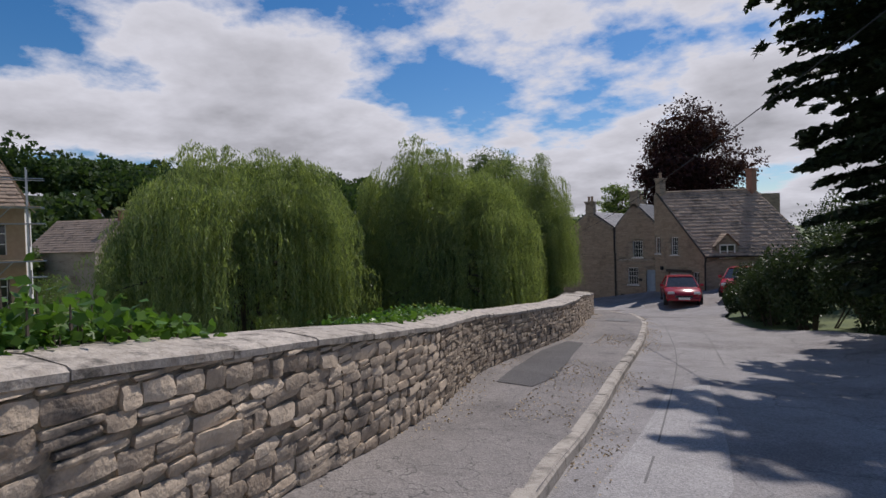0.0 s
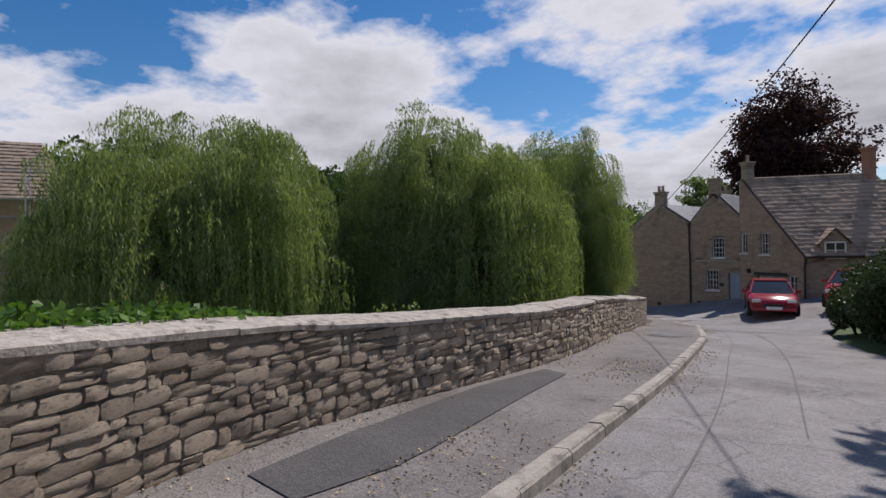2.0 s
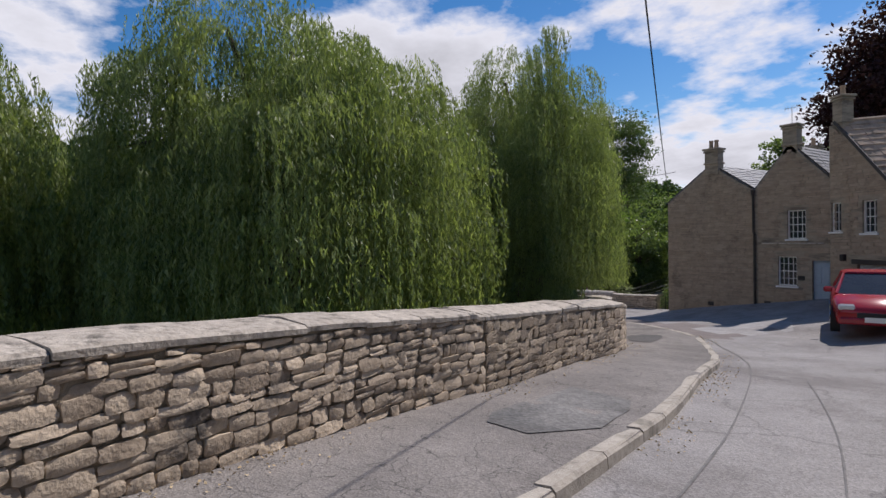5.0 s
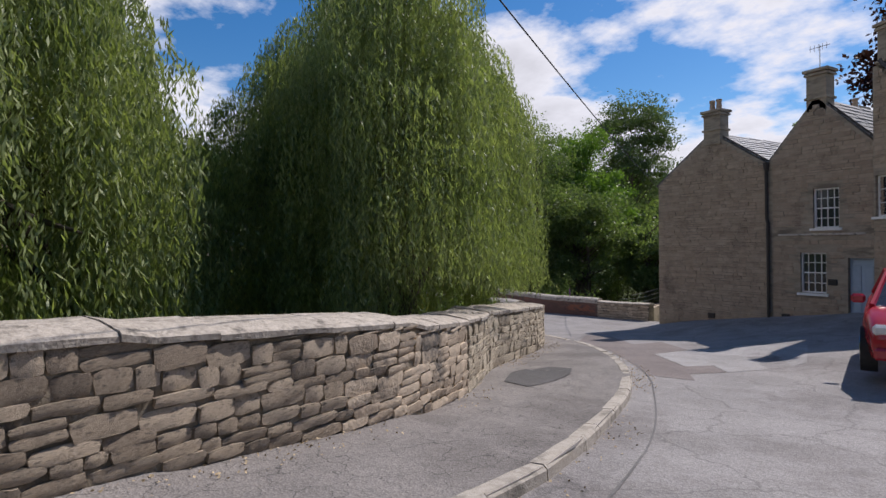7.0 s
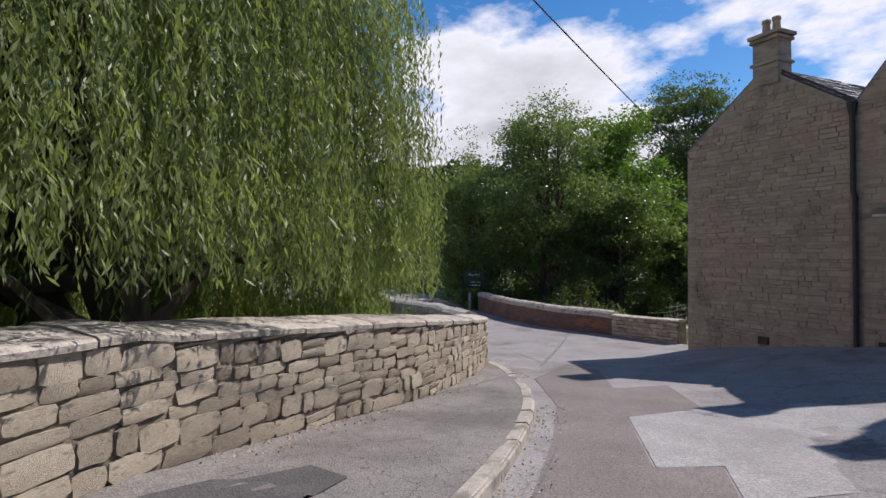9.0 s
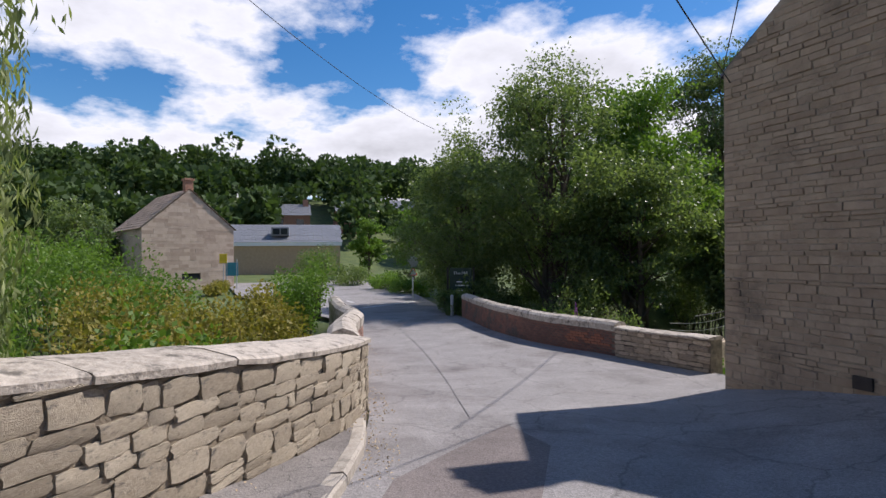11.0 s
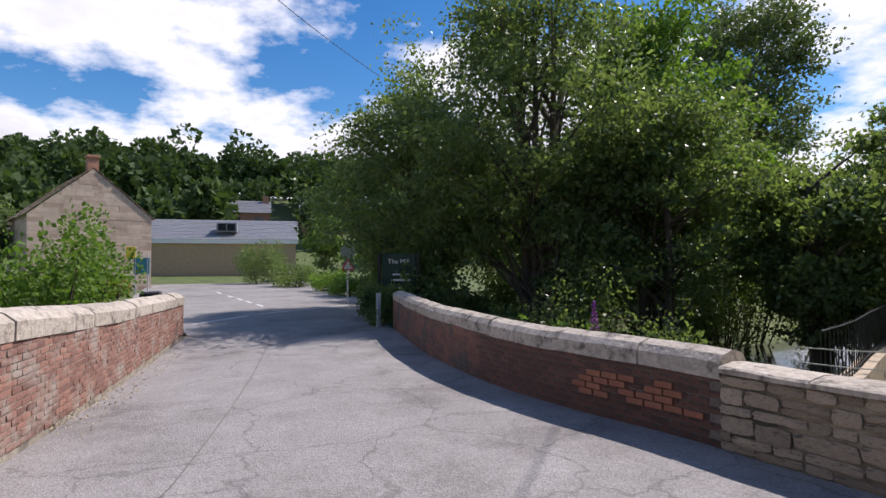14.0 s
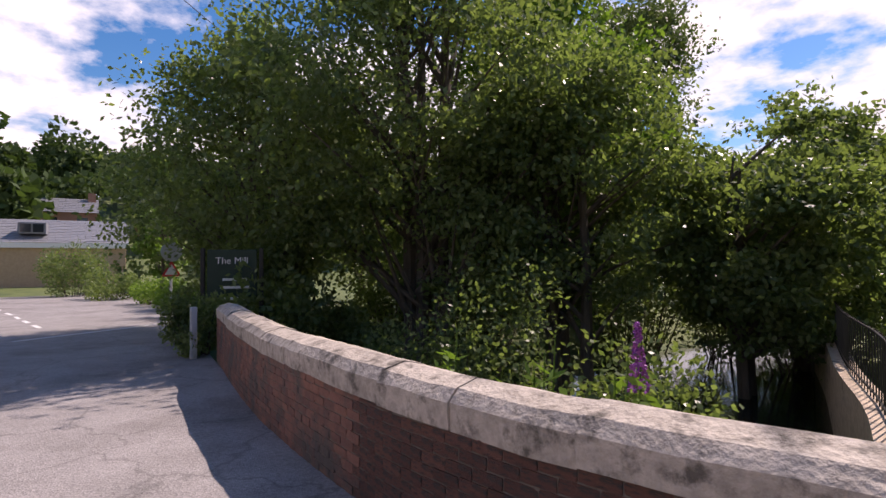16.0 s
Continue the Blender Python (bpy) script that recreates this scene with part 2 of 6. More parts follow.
WILLOW = mat("willow_leaf", (0.075, 0.112, 0.042), (0.39, 0.43, 0.2), scale=1.1, rough=0.42, leaf=0.36, rand=0.42)
ALDER = mat("broad_leaf", (0.085, 0.125, 0.05), (0.20, 0.245, 0.11), scale=0.7, rough=0.32, leaf=0.45, rand=0.7)
LIGHTLEAF = mat("light_leaf", (0.09, 0.16, 0.03), (0.16, 0.25, 0.05), scale=0.8, rough=0.45, leaf=0.4, rand=0.6)
GREYLEAF = mat("grey_green_leaf", (0.085, 0.125, 0.05), (0.14, 0.18, 0.085), scale=0.8, rough=0.5, leaf=0.3, rand=0.6)
BEECH = mat("copper_leaf", (0.03, 0.012, 0.014), (0.06, 0.024, 0.024), scale=0.7, rough=0.5, leaf=0.2, rand=0.6)
YEW = mat("conifer_needles", (0.012, 0.022, 0.012), (0.03, 0.045, 0.02), scale=0.8, rough=0.6, leaf=0.15, rand=0.6)
# hedge and shrub greens darkened to carry the shade on their lane side
HEDGELEAF = mat("shaded_evergreen_leaf", (0.025, 0.045, 0.018), (0.085, 0.115, 0.05), scale=0.9, rough=0.4, leaf=0.14, rand=0.6)
IVY = mat("ivy_leaf", (0.05, 0.11, 0.02), (0.13, 0.23, 0.04), scale=2, rough=0.35, leaf=0.3, rand=0.6)
YELLOWLEAF = mat("yellow_green_leaf", (0.13, 0.14, 0.035), (0.33, 0.26, 0.06), scale=0.8, rough=0.5, leaf=0.35, rand=0.7)
FARLEAF = mat("far_wood_leaf", (0.03, 0.055, 0.022), (0.085, 0.13, 0.045), scale=0.05, rough=0.7, leaf=0.25, rand=0.5)
GRASS = mat("rough_grass", (0.06, 0.09, 0.03), (0.13, 0.16, 0.05), scale=0.8, bump=0.8, fine=25, c=(0.10, 0.085, 0.05), cscale=0.15, cmin=0.58)
WATER = mat("river_water", (0.012, 0.018, 0.012), (0.02, 0.026, 0.016), rough=0.05, bump=0.35, fine=5, spec=0.6)
LITTER = mat("dry_leaves", (0.34, 0.24, 0.13), (0.58, 0.46, 0.29), scale=4, rand=-0.8, bump=0.3)
REDBRICKFAR = mat("far_red_brick", (0.30, 0.15, 0.10), (0.38, 0.2, 0.14), scale=4, bump=0.3)
TANBRICK = mat("tan_brick", (0.40, 0.28, 0.18), (0.48, 0.35, 0.23), scale=4, bump=0.3)
STEEL = mat("scaffold_steel", (0.4, 0.4, 0.41), (0.5, 0.5, 0.5), rough=0.4, metal=0.8, bump=0.0)
PLANK = mat("scaffold_board", (0.35, 0.26, 0.15), (0.45, 0.34, 0.2), scale=5, bump=0.2, rand=0.4)
BLUESHEET = mat("blue_sheeting", (0.06, 0.14, 0.36), (0.1, 0.2, 0.45), scale=2, rough=0.6)
SIGNRED = mat("sign_red", (0.6, 0.03, 0.03), (0.65, 0.05, 0.05), rough=0.4, bump=0.0)
SIGNGREY = mat("sign_back_grey", (0.42, 0.43, 0.43), (0.5, 0.5, 0.5), rough=0.5, bump=0.05)
SIGNGREEN = mat("dark_green_board", (0.012, 0.035, 0.025), (0.02, 0.05, 0.035), rough=0.4, bump=0.0)
YELLOW = mat("yellow_plastic", (0.75, 0.5, 0.02), (0.8, 0.55, 0.05), rough=0.4, bump=0.0)
ROADPAINT = mat("road_paint", (0.62, 0.62, 0.6), (0.72, 0.72, 0.7), scale=20, rough=0.7, bump=0.3)
PURPLE = mat("purple_flower", (0.25, 0.06, 0.28), (0.4, 0.12, 0.42), scale=20, rough=0.6)
ROPE = mat("pale_rope", (0.5, 0.48, 0.42), (0.6, 0.57, 0.5), scale=40, rough=0.8)
WIRE = mat("black_wire", (0.01, 0.01, 0.01), (0.015, 0.015, 0.015), rough=0.6, bump=0.0)

# ---------------------------------------------------------------- mesh helpers


def link_mesh(name, verts, faces, material, parent=None, label="", smooth=False, mats=None, face_mats=None):
    me = bpy.data.meshes.new(name)
    if isinstance(verts, np.ndarray) and isinstance(faces, np.ndarray):
        k = faces.shape[1]
        me.vertices.add(len(verts)); me.vertices.foreach_set("co", verts.astype(np.float32).ravel())
        me.loops.add(faces.size); me.loops.foreach_set("vertex_index", faces.astype(np.int32).ravel())
        me.polygons.add(len(faces)); me.polygons.foreach_set("loop_start", np.arange(0, faces.size, k, dtype=np.int32))
        me.update(calc_edges=True)
    else:
        me.from_pydata([tuple(v) for v in verts], [], [tuple(f) for f in faces])
    me.materials.append(material)
    if smooth:
        me.polygons.foreach_set("use_smooth", [True] * len(me.polygons))
    ob = new(name, me)
    if parent is not None:
        ob.parent = parent
    if label:
        ob["label"] = label
    return ob


def part(name, bm, material, parent=None, label="", smooth=False):
    me = bpy.data.meshes.new(name)
    bm.to_mesh(me)
    bm.free()
    me.materials.append(material)
    if smooth:
        me.polygons.foreach_set("use_smooth", [True] * len(me.polygons))
    ob = new(name, me)
    if parent is not None:
        ob.parent = parent
    if label:
        ob["label"] = label
    return ob


def empty(name, loc, label, category, group="", rz=0.0, kind=""):
    ob = new(name)
    ob.matrix_world = pose(*loc, 0, 0, rz)
    return tagged(ob, label, category, group, kind)


def boxes(items, bevel=0.0):
    """A bmesh of boxes given as (centre, size, z turn in degrees)."""
    bm = bmesh.new()
    for it in items:
        c, sz = it[0], it[1]
        rz = it[2] if len(it) > 2 else 0
        r = bmesh.ops.create_cube(bm, size=1.0, matrix=pose(*c, 0, 0, rz) @ Matrix.Diagonal((*sz, 1)))
    if bevel:
        bmesh.ops.bevel(bm, geom=list(bm.edges), offset=bevel, segments=1, affect="EDGES")
    return bm


def tube(points, radii, sides=7):
    """Verts and faces of a tapered tube along points."""
    V, Fc = [], []
    pts = [Vector(p) for p in points]
    for i, p in enumerate(pts):
        d = (pts[min(i + 1, len(pts) - 1)] - pts[max(i - 1, 0)])
        d = d.normalized() if d.length > 1e-9 else Vector((0, 0, 1))
        u = d.cross(Vector((0.31, 0.77, 0.55))).normalized()
        w = d.cross(u)
        for k in range(sides):
            a = 2 * math.pi * k / sides
            V.append(p + (u * math.cos(a) + w * math.sin(a)) * radii[i])
    for i in range(len(pts) - 1):
        for k in range(sides):
            k2 = (k + 1) % sides
            Fc.append((i * sides + k, i * sides + k2, (i + 1) * sides + k2, (i + 1) * sides + k))
    Fc.append(tuple(range(sides - 1, -1, -1)))
    Fc.append(tuple((len(pts) - 1) * sides + k for k in range(sides)))
    return V, Fc


def tubes(list_of, sides=6):
    V, Fc = [], []
    for points, radii in list_of:
        v, f = tube(points, radii, sides)
        o = len(V)
        V += v
        Fc += [tuple(i + o for i in q) for q in f]
    return V, Fc


def leaves(centres, along, size, width, rng, fold=0.35):
    """Arrays of small pointed leaves: at centres, lying along the given directions."""
    n = len(centres)
    a = along / np.maximum(np.linalg.norm(along, axis=1, keepdims=True), 1e-9)
    r = rng.normal(size=(n, 3))
    s = np.cross(a, r); s /= np.maximum(np.linalg.norm(s, axis=1, keepdims=True), 1e-9)
    L = (size * rng.uniform(0.7, 1.3, n))[:, None]
    W = (width * rng.uniform(0.7, 1.3, n))[:, None]
    up = np.cross(s, a)
    v = np.empty((n, 4, 3))
    v[:, 0] = centres - a * L * 0.5
    v[:, 1] = centres + s * W * 0.5 + up * W * fold * 0.3
    v[:, 2] = centres + a * L * 0.5
    v[:, 3] = centres - s * W * 0.5 + up * W * fold * 0.3
    f = np.arange(4 * n).reshape(n, 4)
    return v.reshape(-1, 3), f


def resample(pts, step):
    P = np.array(pts, float)
    d = np.r_[0, np.cumsum(np.linalg.norm(np.diff(P, axis=0), axis=1))]
    n = max(2, int(d[-1] / step) + 1)
    q = np.linspace(0, d[-1], n)
    # Catmull-Rom through the given points
    out = []
    for s in q:
        k = min(max(np.searchsorted(d, s) - 1, 0), len(P) - 2)
        u = (s - d[k]) / max(d[k + 1] - d[k], 1e-9)
        p0, p1, p2, p3 = P[max(k - 1, 0)], P[k], P[k + 1], P[min(k + 2, len(P) - 1)]
        out.append(0.5 * (2 * p1 + (p2 - p0) * u + (2 * p0 - 5 * p1 + 4 * p2 - p3) * u * u + (3 * p1 - p0 - 3 * p2 + p3) * u ** 3))
    return np.array(out)


class Line:
    """A smooth plan line with arc length: point and unit normal (to its right) at s."""

    def __init__(self, pts, step=0.1):
        self.p = resample(pts, step)
        self.d = np.r_[0, np.cumsum(np.linalg.norm(np.diff(self.p[:, :2], axis=0), axis=1))]
        self.length = self.d[-1]

    def at(self, s):
        return np.array([np.interp(s, self.d, self.p[:, i]) for i in range(self.p.shape[1])])

    def frame_at(self, s):
        a, b = self.at(max(s - 0.15, 0))[:2], self.at(min(s + 0.15, self.length))[:2]
        t = (b - a) / max(np.linalg.norm(b - a), 1e-9)
        return self.at(s), t, np.array([t[1], -t[0]])


# ---------------------------------------------------------------- the lie of the land
# The middle of the carriageway: x, y and height of the surface.
CROWN = [(13.7, -44.0, 3.3), (12.8, -38.0, 2.95), (12.15, -31.9, 2.47), (11.8, -29.9, 2.27), (11.4, -27.5, 1.98), (11.0, -25.2, 1.86), (9.3, -19.2, 1.47), (8.4, -16.0, 1.16), (7.3, -13.2, 0.90),
         (6.1, -10.9, 0.64), (4.6, -8.9, 0.37), (3.85, -7.95, 0.32), (1.7, -6.1, 0.05), (-0.5, -4.45, -0.19), (-2.06, -3.55, -0.35), (-4.0, -2.44, -0.56), (-5.7, -1.5, -0.69), (-7.2, -0.85, -0.74),
         (-12.0, -0.9, -0.87), (-16.0, -0.7, -0.89), (-33.0, -0.4, -1.21), (-60.0, 0.0, -1.35), (-90.0, 0.0, -1.2)]
CR = np.array(CROWN)


def smooth(a, b, v):
    u = np.clip((v - a) / (b - a), 0, 1)
    return u * u * (3 - 2 * u)


def road_z(x, y):
    """Height of the made ground at x, y (arrays)."""
    x, y = np.atleast_1d(np.asarray(x, float)), np.atleast_1d(np.asarray(y, float))
    best, zz, side = np.full(x.shape, 1e9), np.zeros(x.shape), np.zeros(x.shape)
    for a, b in zip(CR[:-1], CR[1:]):
        d = b[:2] - a[:2]
        u = np.clip(((x - a[0]) * d[0] + (y - a[1]) * d[1]) / (d @ d), 0, 1)
        nx, ny = a[0] + d[0] * u, a[1] + d[1] * u
        r = np.hypot(x - nx, y - ny)
        k = r < best
        best = np.where(k, r, best)
        zz = np.where(k, a[2] + (b[2] - a[2]) * u, zz)
        cr = (x - nx) * d[1] - (y - ny) * d[0]
        side = np.where(k, np.where(cr > 0, r, -r), side)
    w = smooth(-4.6, -2.2, x)
    return zz + 0.15 * np.clip(side - 1.3, 0, 6) * w, side


def rz(x, y):
    return float(road_z(x, y)[0][0])


WALL = [(10.9, -34.5), (10.1, -31.5), (9.5, -29.5), (8.98, -28.1), (8.35, -26.6), (8.0, -25.4), (7.8, -24.2), (7.5, -22.5), (7.08, -20.9), (6.55, -19.5), (6.12, -18.4), (5.7, -17.2), (5.25, -16.0), (4.5, -14.1), (4.0, -12.8),
        (3.2, -11.6), (2.1, -10.5), (1.4, -9.8), (0.75, -8.9), (0.1, -8.0), (-0.7, -7.1), (-1.7, -6.2), (-2.8, -5.35), (-3.8, -4.85)]
KERBLINE = [(12.2, -34.5), (11.1, -30.7), (10.6, -29.0), (10.3, -27.8), (10.0, -26.6), (9.5, -24.7), (9.05, -22.9), (8.6, -21.2), (7.9, -18.9), (7.2, -16.8), (6.75, -15.6), (5.9, -13.7), (5.3, -12.2), (4.75, -11.3),
            (3.7, -9.7), (2.7, -8.5), (1.5, -7.4), (0.3, -6.5), (-0.6, -6.0), (-2.2, -5.3), (-3.3, -5.0)]
BRIDGE_L = [(-3.8, -4.95), (-5.3, -4.65), (-6.5, -4.3), (-8.2, -3.85), (-10.2, -3.55), (-12.6, -3.25), (-16.2, -2.75)]
BRIDGE_R = [(-4.75, 1.25), (-6.9, 0.95), (-8.2, 0.7), (-9.6, 0.6), (-11.5, 0.75), (-13.5, 1.05), (-15.6, 1.45)]
wall_line, kerb_line, bl_line, br_line = Line(WALL), Line(KERBLINE), Line(BRIDGE_L), Line(BRIDGE_R)


def dist_to(x, y, pts):
    """Signed distance to an open plan line, positive on its left."""
    P = np.array(pts)
    best, side = np.full(x.shape, 1e9), np.zeros(x.shape)
    for a, b in zip(P[:-1], P[1:]):
        d = b - a
        u = np.clip(((x - a[0]) * d[0] + (y - a[1]) * d[1]) / (d @ d), 0, 1)
        r = np.hypot(x - a[0] - d[0] * u, y - a[1] - d[1] * u)
        k = r < best
        best = np.where(k, r, best)
        side = np.where(k, np.sign(d[0] * (y - a[1]) - d[1] * (x - a[0])), side)
    return best * side


def land_z(x, y):
    """Height of the one sheet of ground."""
    z, side = road_z(x, y)
    left = dist_to(x, y, WALL + BRIDGE_L[1:] + [(-22.0, -3.8)])
    right = -dist_to(x, y, [(-4.3, 3.5)] + BRIDGE_R + [(-20.0, 2.6)])
    drop_l = smooth(0.15, 1.6, left) * smooth(-21, -17, x) * (1.3 + 1.2 * smooth(-2, -8, x) * smooth(-17, -12, x))
    drop_r = smooth(0.15, 1.8, right) * smooth(-4.4, -5.4, x) * smooth(-20, -16, x) * 1.5 * smooth(40, 30, y) * (y > 0)
    flat = smooth(10, 30, np.abs(side))
    z = z * (1 - flat) + np.where(x < -17, -1.3, np.minimum(z, -0.2)) * flat - 0.16
    hill = smooth(-62, -150, x) * 18.5 + smooth(-150, -330, x) * 16
    return z - drop_l - drop_r + hill


def axis_steps(lo, hi, step, far):
    a = np.arange(lo, hi + step / 2, step)
    out = [lo - 3, lo - 8, lo - 16, lo - 28, lo - 45, lo - 70, lo - 100, lo - 140, lo - 200, lo - 320, -far]
    return np.r_[out[::-1], a, [hi + 3, hi + 8, hi + 18, hi + 40, hi + 90, hi + 200, far]]


gx, gy = axis_steps(-26, 22, 0.5, 2500), axis_steps(-44, 26, 0.5, 2500)
GX, GY = np.meshgrid(gx, gy)
GZ = land_z(GX.ravel(), GY.ravel())
gv = np.stack([GX.ravel(), GY.ravel(), GZ], 1)
nx, ny = len(gx), len(gy)
ii = (np.arange(ny - 1)[:, None] * nx + np.arange(nx - 1)[None]).ravel()
gf = np.stack([ii, ii + 1, ii + nx + 1, ii + nx], 1)
tagged(link_mesh("ground", gv, gf, GRASS, smooth=True), "rough grass and earth of the valley floor and hillside", "ground", kind="structure")

# river under the bridge
wv = [(-15.5, -60, -2.55), (-5.2, -60, -2.55), (-5.2, 60, -2.55), (-15.5, 60, -2.55)]
tagged(link_mesh("water", wv, [(0, 1, 2, 3)], WATER), "dark still river water under the trees", "river", kind="structure")

# carriageway: a ribbon lofted between its two edges
ROAD_L = [(12.6, -40.0)] + KERBLINE[:-1] + [(-3.9, -4.8), (-6.5, -4.2), (-8.2, -3.75), (-10.2, -3.45), (-12.6, -3.15), (-16.2, -2.65), (-22.0, -3.6), (-34.0, -5.5), (-52.0, -6.0)]
ROAD_R = [(18.0, -40.0), (17.0, -34.5), (16.2, -31.0), (15.6, -28.5), (15.0, -26.8), (14.4, -25.6), (13.7, -24.2), (13.2, -22.2), (12.5, -19.9), (11.3, -18.2), (10.2, -17.0), (9.6, -16.0), (9.0, -14.4), (8.5, -13.0), (8.1, -11.6),
          (7.9, -9.6), (7.8, -6.5), (7.4, -3.0), (5.5, 0.6), (2.0, 0.9), (-1.5, 0.7), (-3.9, 1.5), (-6.7, 1.0), (-8.2, 0.75), (-10.0, 0.65), (-12.6, 0.95), (-16.2, 1.5), (-22.0, 2.8), (-34.0, 5.5), (-52.0, 6.0)]


def ribbon(name, left, right, material, label, category, lift=0.0, across=10, stations=160):
    n = min(len(left), len(right))
    A, B = np.array(left[:n], float), np.array(right[:n], float)
    k = np.linspace(0, n - 1, stations)
    a = np.stack([np.interp(k, np.arange(n), A[:, i]) for i in range(2)], 1)
    b = np.stack([np.interp(k, np.arange(n), B[:, i]) for i in range(2)], 1)
    u = np.linspace(0, 1, across + 1)
    P = a[:, None] + (b - a)[:, None] * u[None, :, None]
    z = road_z(P[..., 0].ravel(), P[..., 1].ravel())[0] + lift
    v = np.c_[P.reshape(-1, 2), z]
    m = across + 1
    i = (np.arange(stations - 1)[:, None] * m + np.arange(across)[None]).ravel()
    f = np.stack([i, i + 1, i + m + 1, i + m], 1)
    return tagged(link_mesh(name, v, f, material, smooth=True), label, category, kind="structure")


assert len(ROAD_L) == len(ROAD_R), (len(ROAD_L), len(ROAD_R))
ribbon("road", ROAD_L, ROAD_R, ROAD, "worn grey tarmac lane with cracks and patches", "road", across=14, stations=220)
# footway between wall and kerb
pw = [tuple(wall_line.at(s)[:2]) for s in np.linspace(0, wall_line.length, 60)]
pk = [tuple(kerb_line.at(s)[:2]) for s in np.linspace(0, kerb_line.length, 60)]
ribbon("pavement", pw, pk, PAVE, "cracked narrow tarmac footway beside the stone wall", "pavement", lift=0.085, across=5, stations=150)


def kerbstones():
    rng = random.Random(4)
    s, k = 0.0, 0
    root = empty("kerb", (0, 0, 0), "pale stone kerb along the footway", "kerb", kind="structure")
    while s < kerb_line.length - 0.3:
        L = rng.uniform(0.55, 0.8)
        e = min(s + L, kerb_line.length)
        V = []
        gap = 0.006
        for q in (s + gap, e - gap):
            p, t, nr = kerb_line.frame_at(q)
            dz = rng.uniform(-0.006, 0.006)
            z = rz(p[0], p[1])
            for off, h in ((-0.11, -0.1), (-0.11, 0.088), (-0.015, 0.096), (0.012, 0.07), (0.02, -0.1)):
                V.append((p[0] + nr[0] * off, p[1] + nr[1] * off, z + h + dz))
        Fc = [(i, (i + 1) % 5, 5 + (i + 1) % 5, 5 + i) for i in range(5)] + [(4, 3, 2, 1, 0), (5, 6, 7, 8, 9)]
        link_mesh("kerbstone", V, Fc, KERB, root)
        s = e


kerbstones()

# ---------------------------------------------------------------- rubble walls


def piece_mesh(name, rng, material, rough=1.0):
    """One rough block in a unit box: an uneven front grid (y = -0.5) with worn edges and a skirt running back."""
    V, nx_, nz_ = [], 5, 4
    tilt, lean = rng.uniform(-0.12, 0.12), rng.uniform(-0.12, 0.12)
    for k in range(nz_):
        for i in range(nx_):
            u, w = i / (nx_ - 1) - 0.5, k / (nz_ - 1) - 0.5
            rim = i in (0, nx_ - 1) or k in (0, nz_ - 1)
            corner = i in (0, nx_ - 1) and k in (0, nz_ - 1)
            x, z = u * (1 - 0.06 * rough * corner) + rng.uniform(-0.03, 0.03) * rough, w * (1 - 0.12 * rough * corner) + rng.uniform(-0.055, 0.055) * rough
            y = -0.5 + (tilt * u + lean * w) * 2 * rough + rng.uniform(-0.10, 0.10) * rough + (0.16 if corner else 0.08 if rim else 0.0) * max(rough, 0.3)
            V.append((x, y, z))
    loop = [i for i in range(nx_)] + [k * nx_ + nx_ - 1 for k in range(1, nz_)] + [(nz_ - 1) * nx_ + i for i in range(nx_ - 2, -1, -1)] + [k * nx_ for k in range(nz_ - 2, 0, -1)]
    o = len(V)
    V += [V[i] for i in loop] + [(V[i][0], 0.5, V[i][2]) for i in loop]
    Fc = [(k * nx_ + i, k * nx_ + i + 1, (k + 1) * nx_ + i + 1, (k + 1) * nx_ + i) for k in range(nz_ - 1) for i in range(nx_ - 1)]
    m = len(loop)
    Fc += [(o + (i + 1) % m, o + i, o + m + i, o + m + (i + 1) % m) for i in range(m)]
    me = bpy.data.meshes.new(name)
    me.from_pydata(V, [], Fc)
    me.materials.append(material)
    me.polygons.foreach_set("use_smooth", [True] * ((nx_ - 1) * (nz_ - 1)) + [False] * m)
    return me


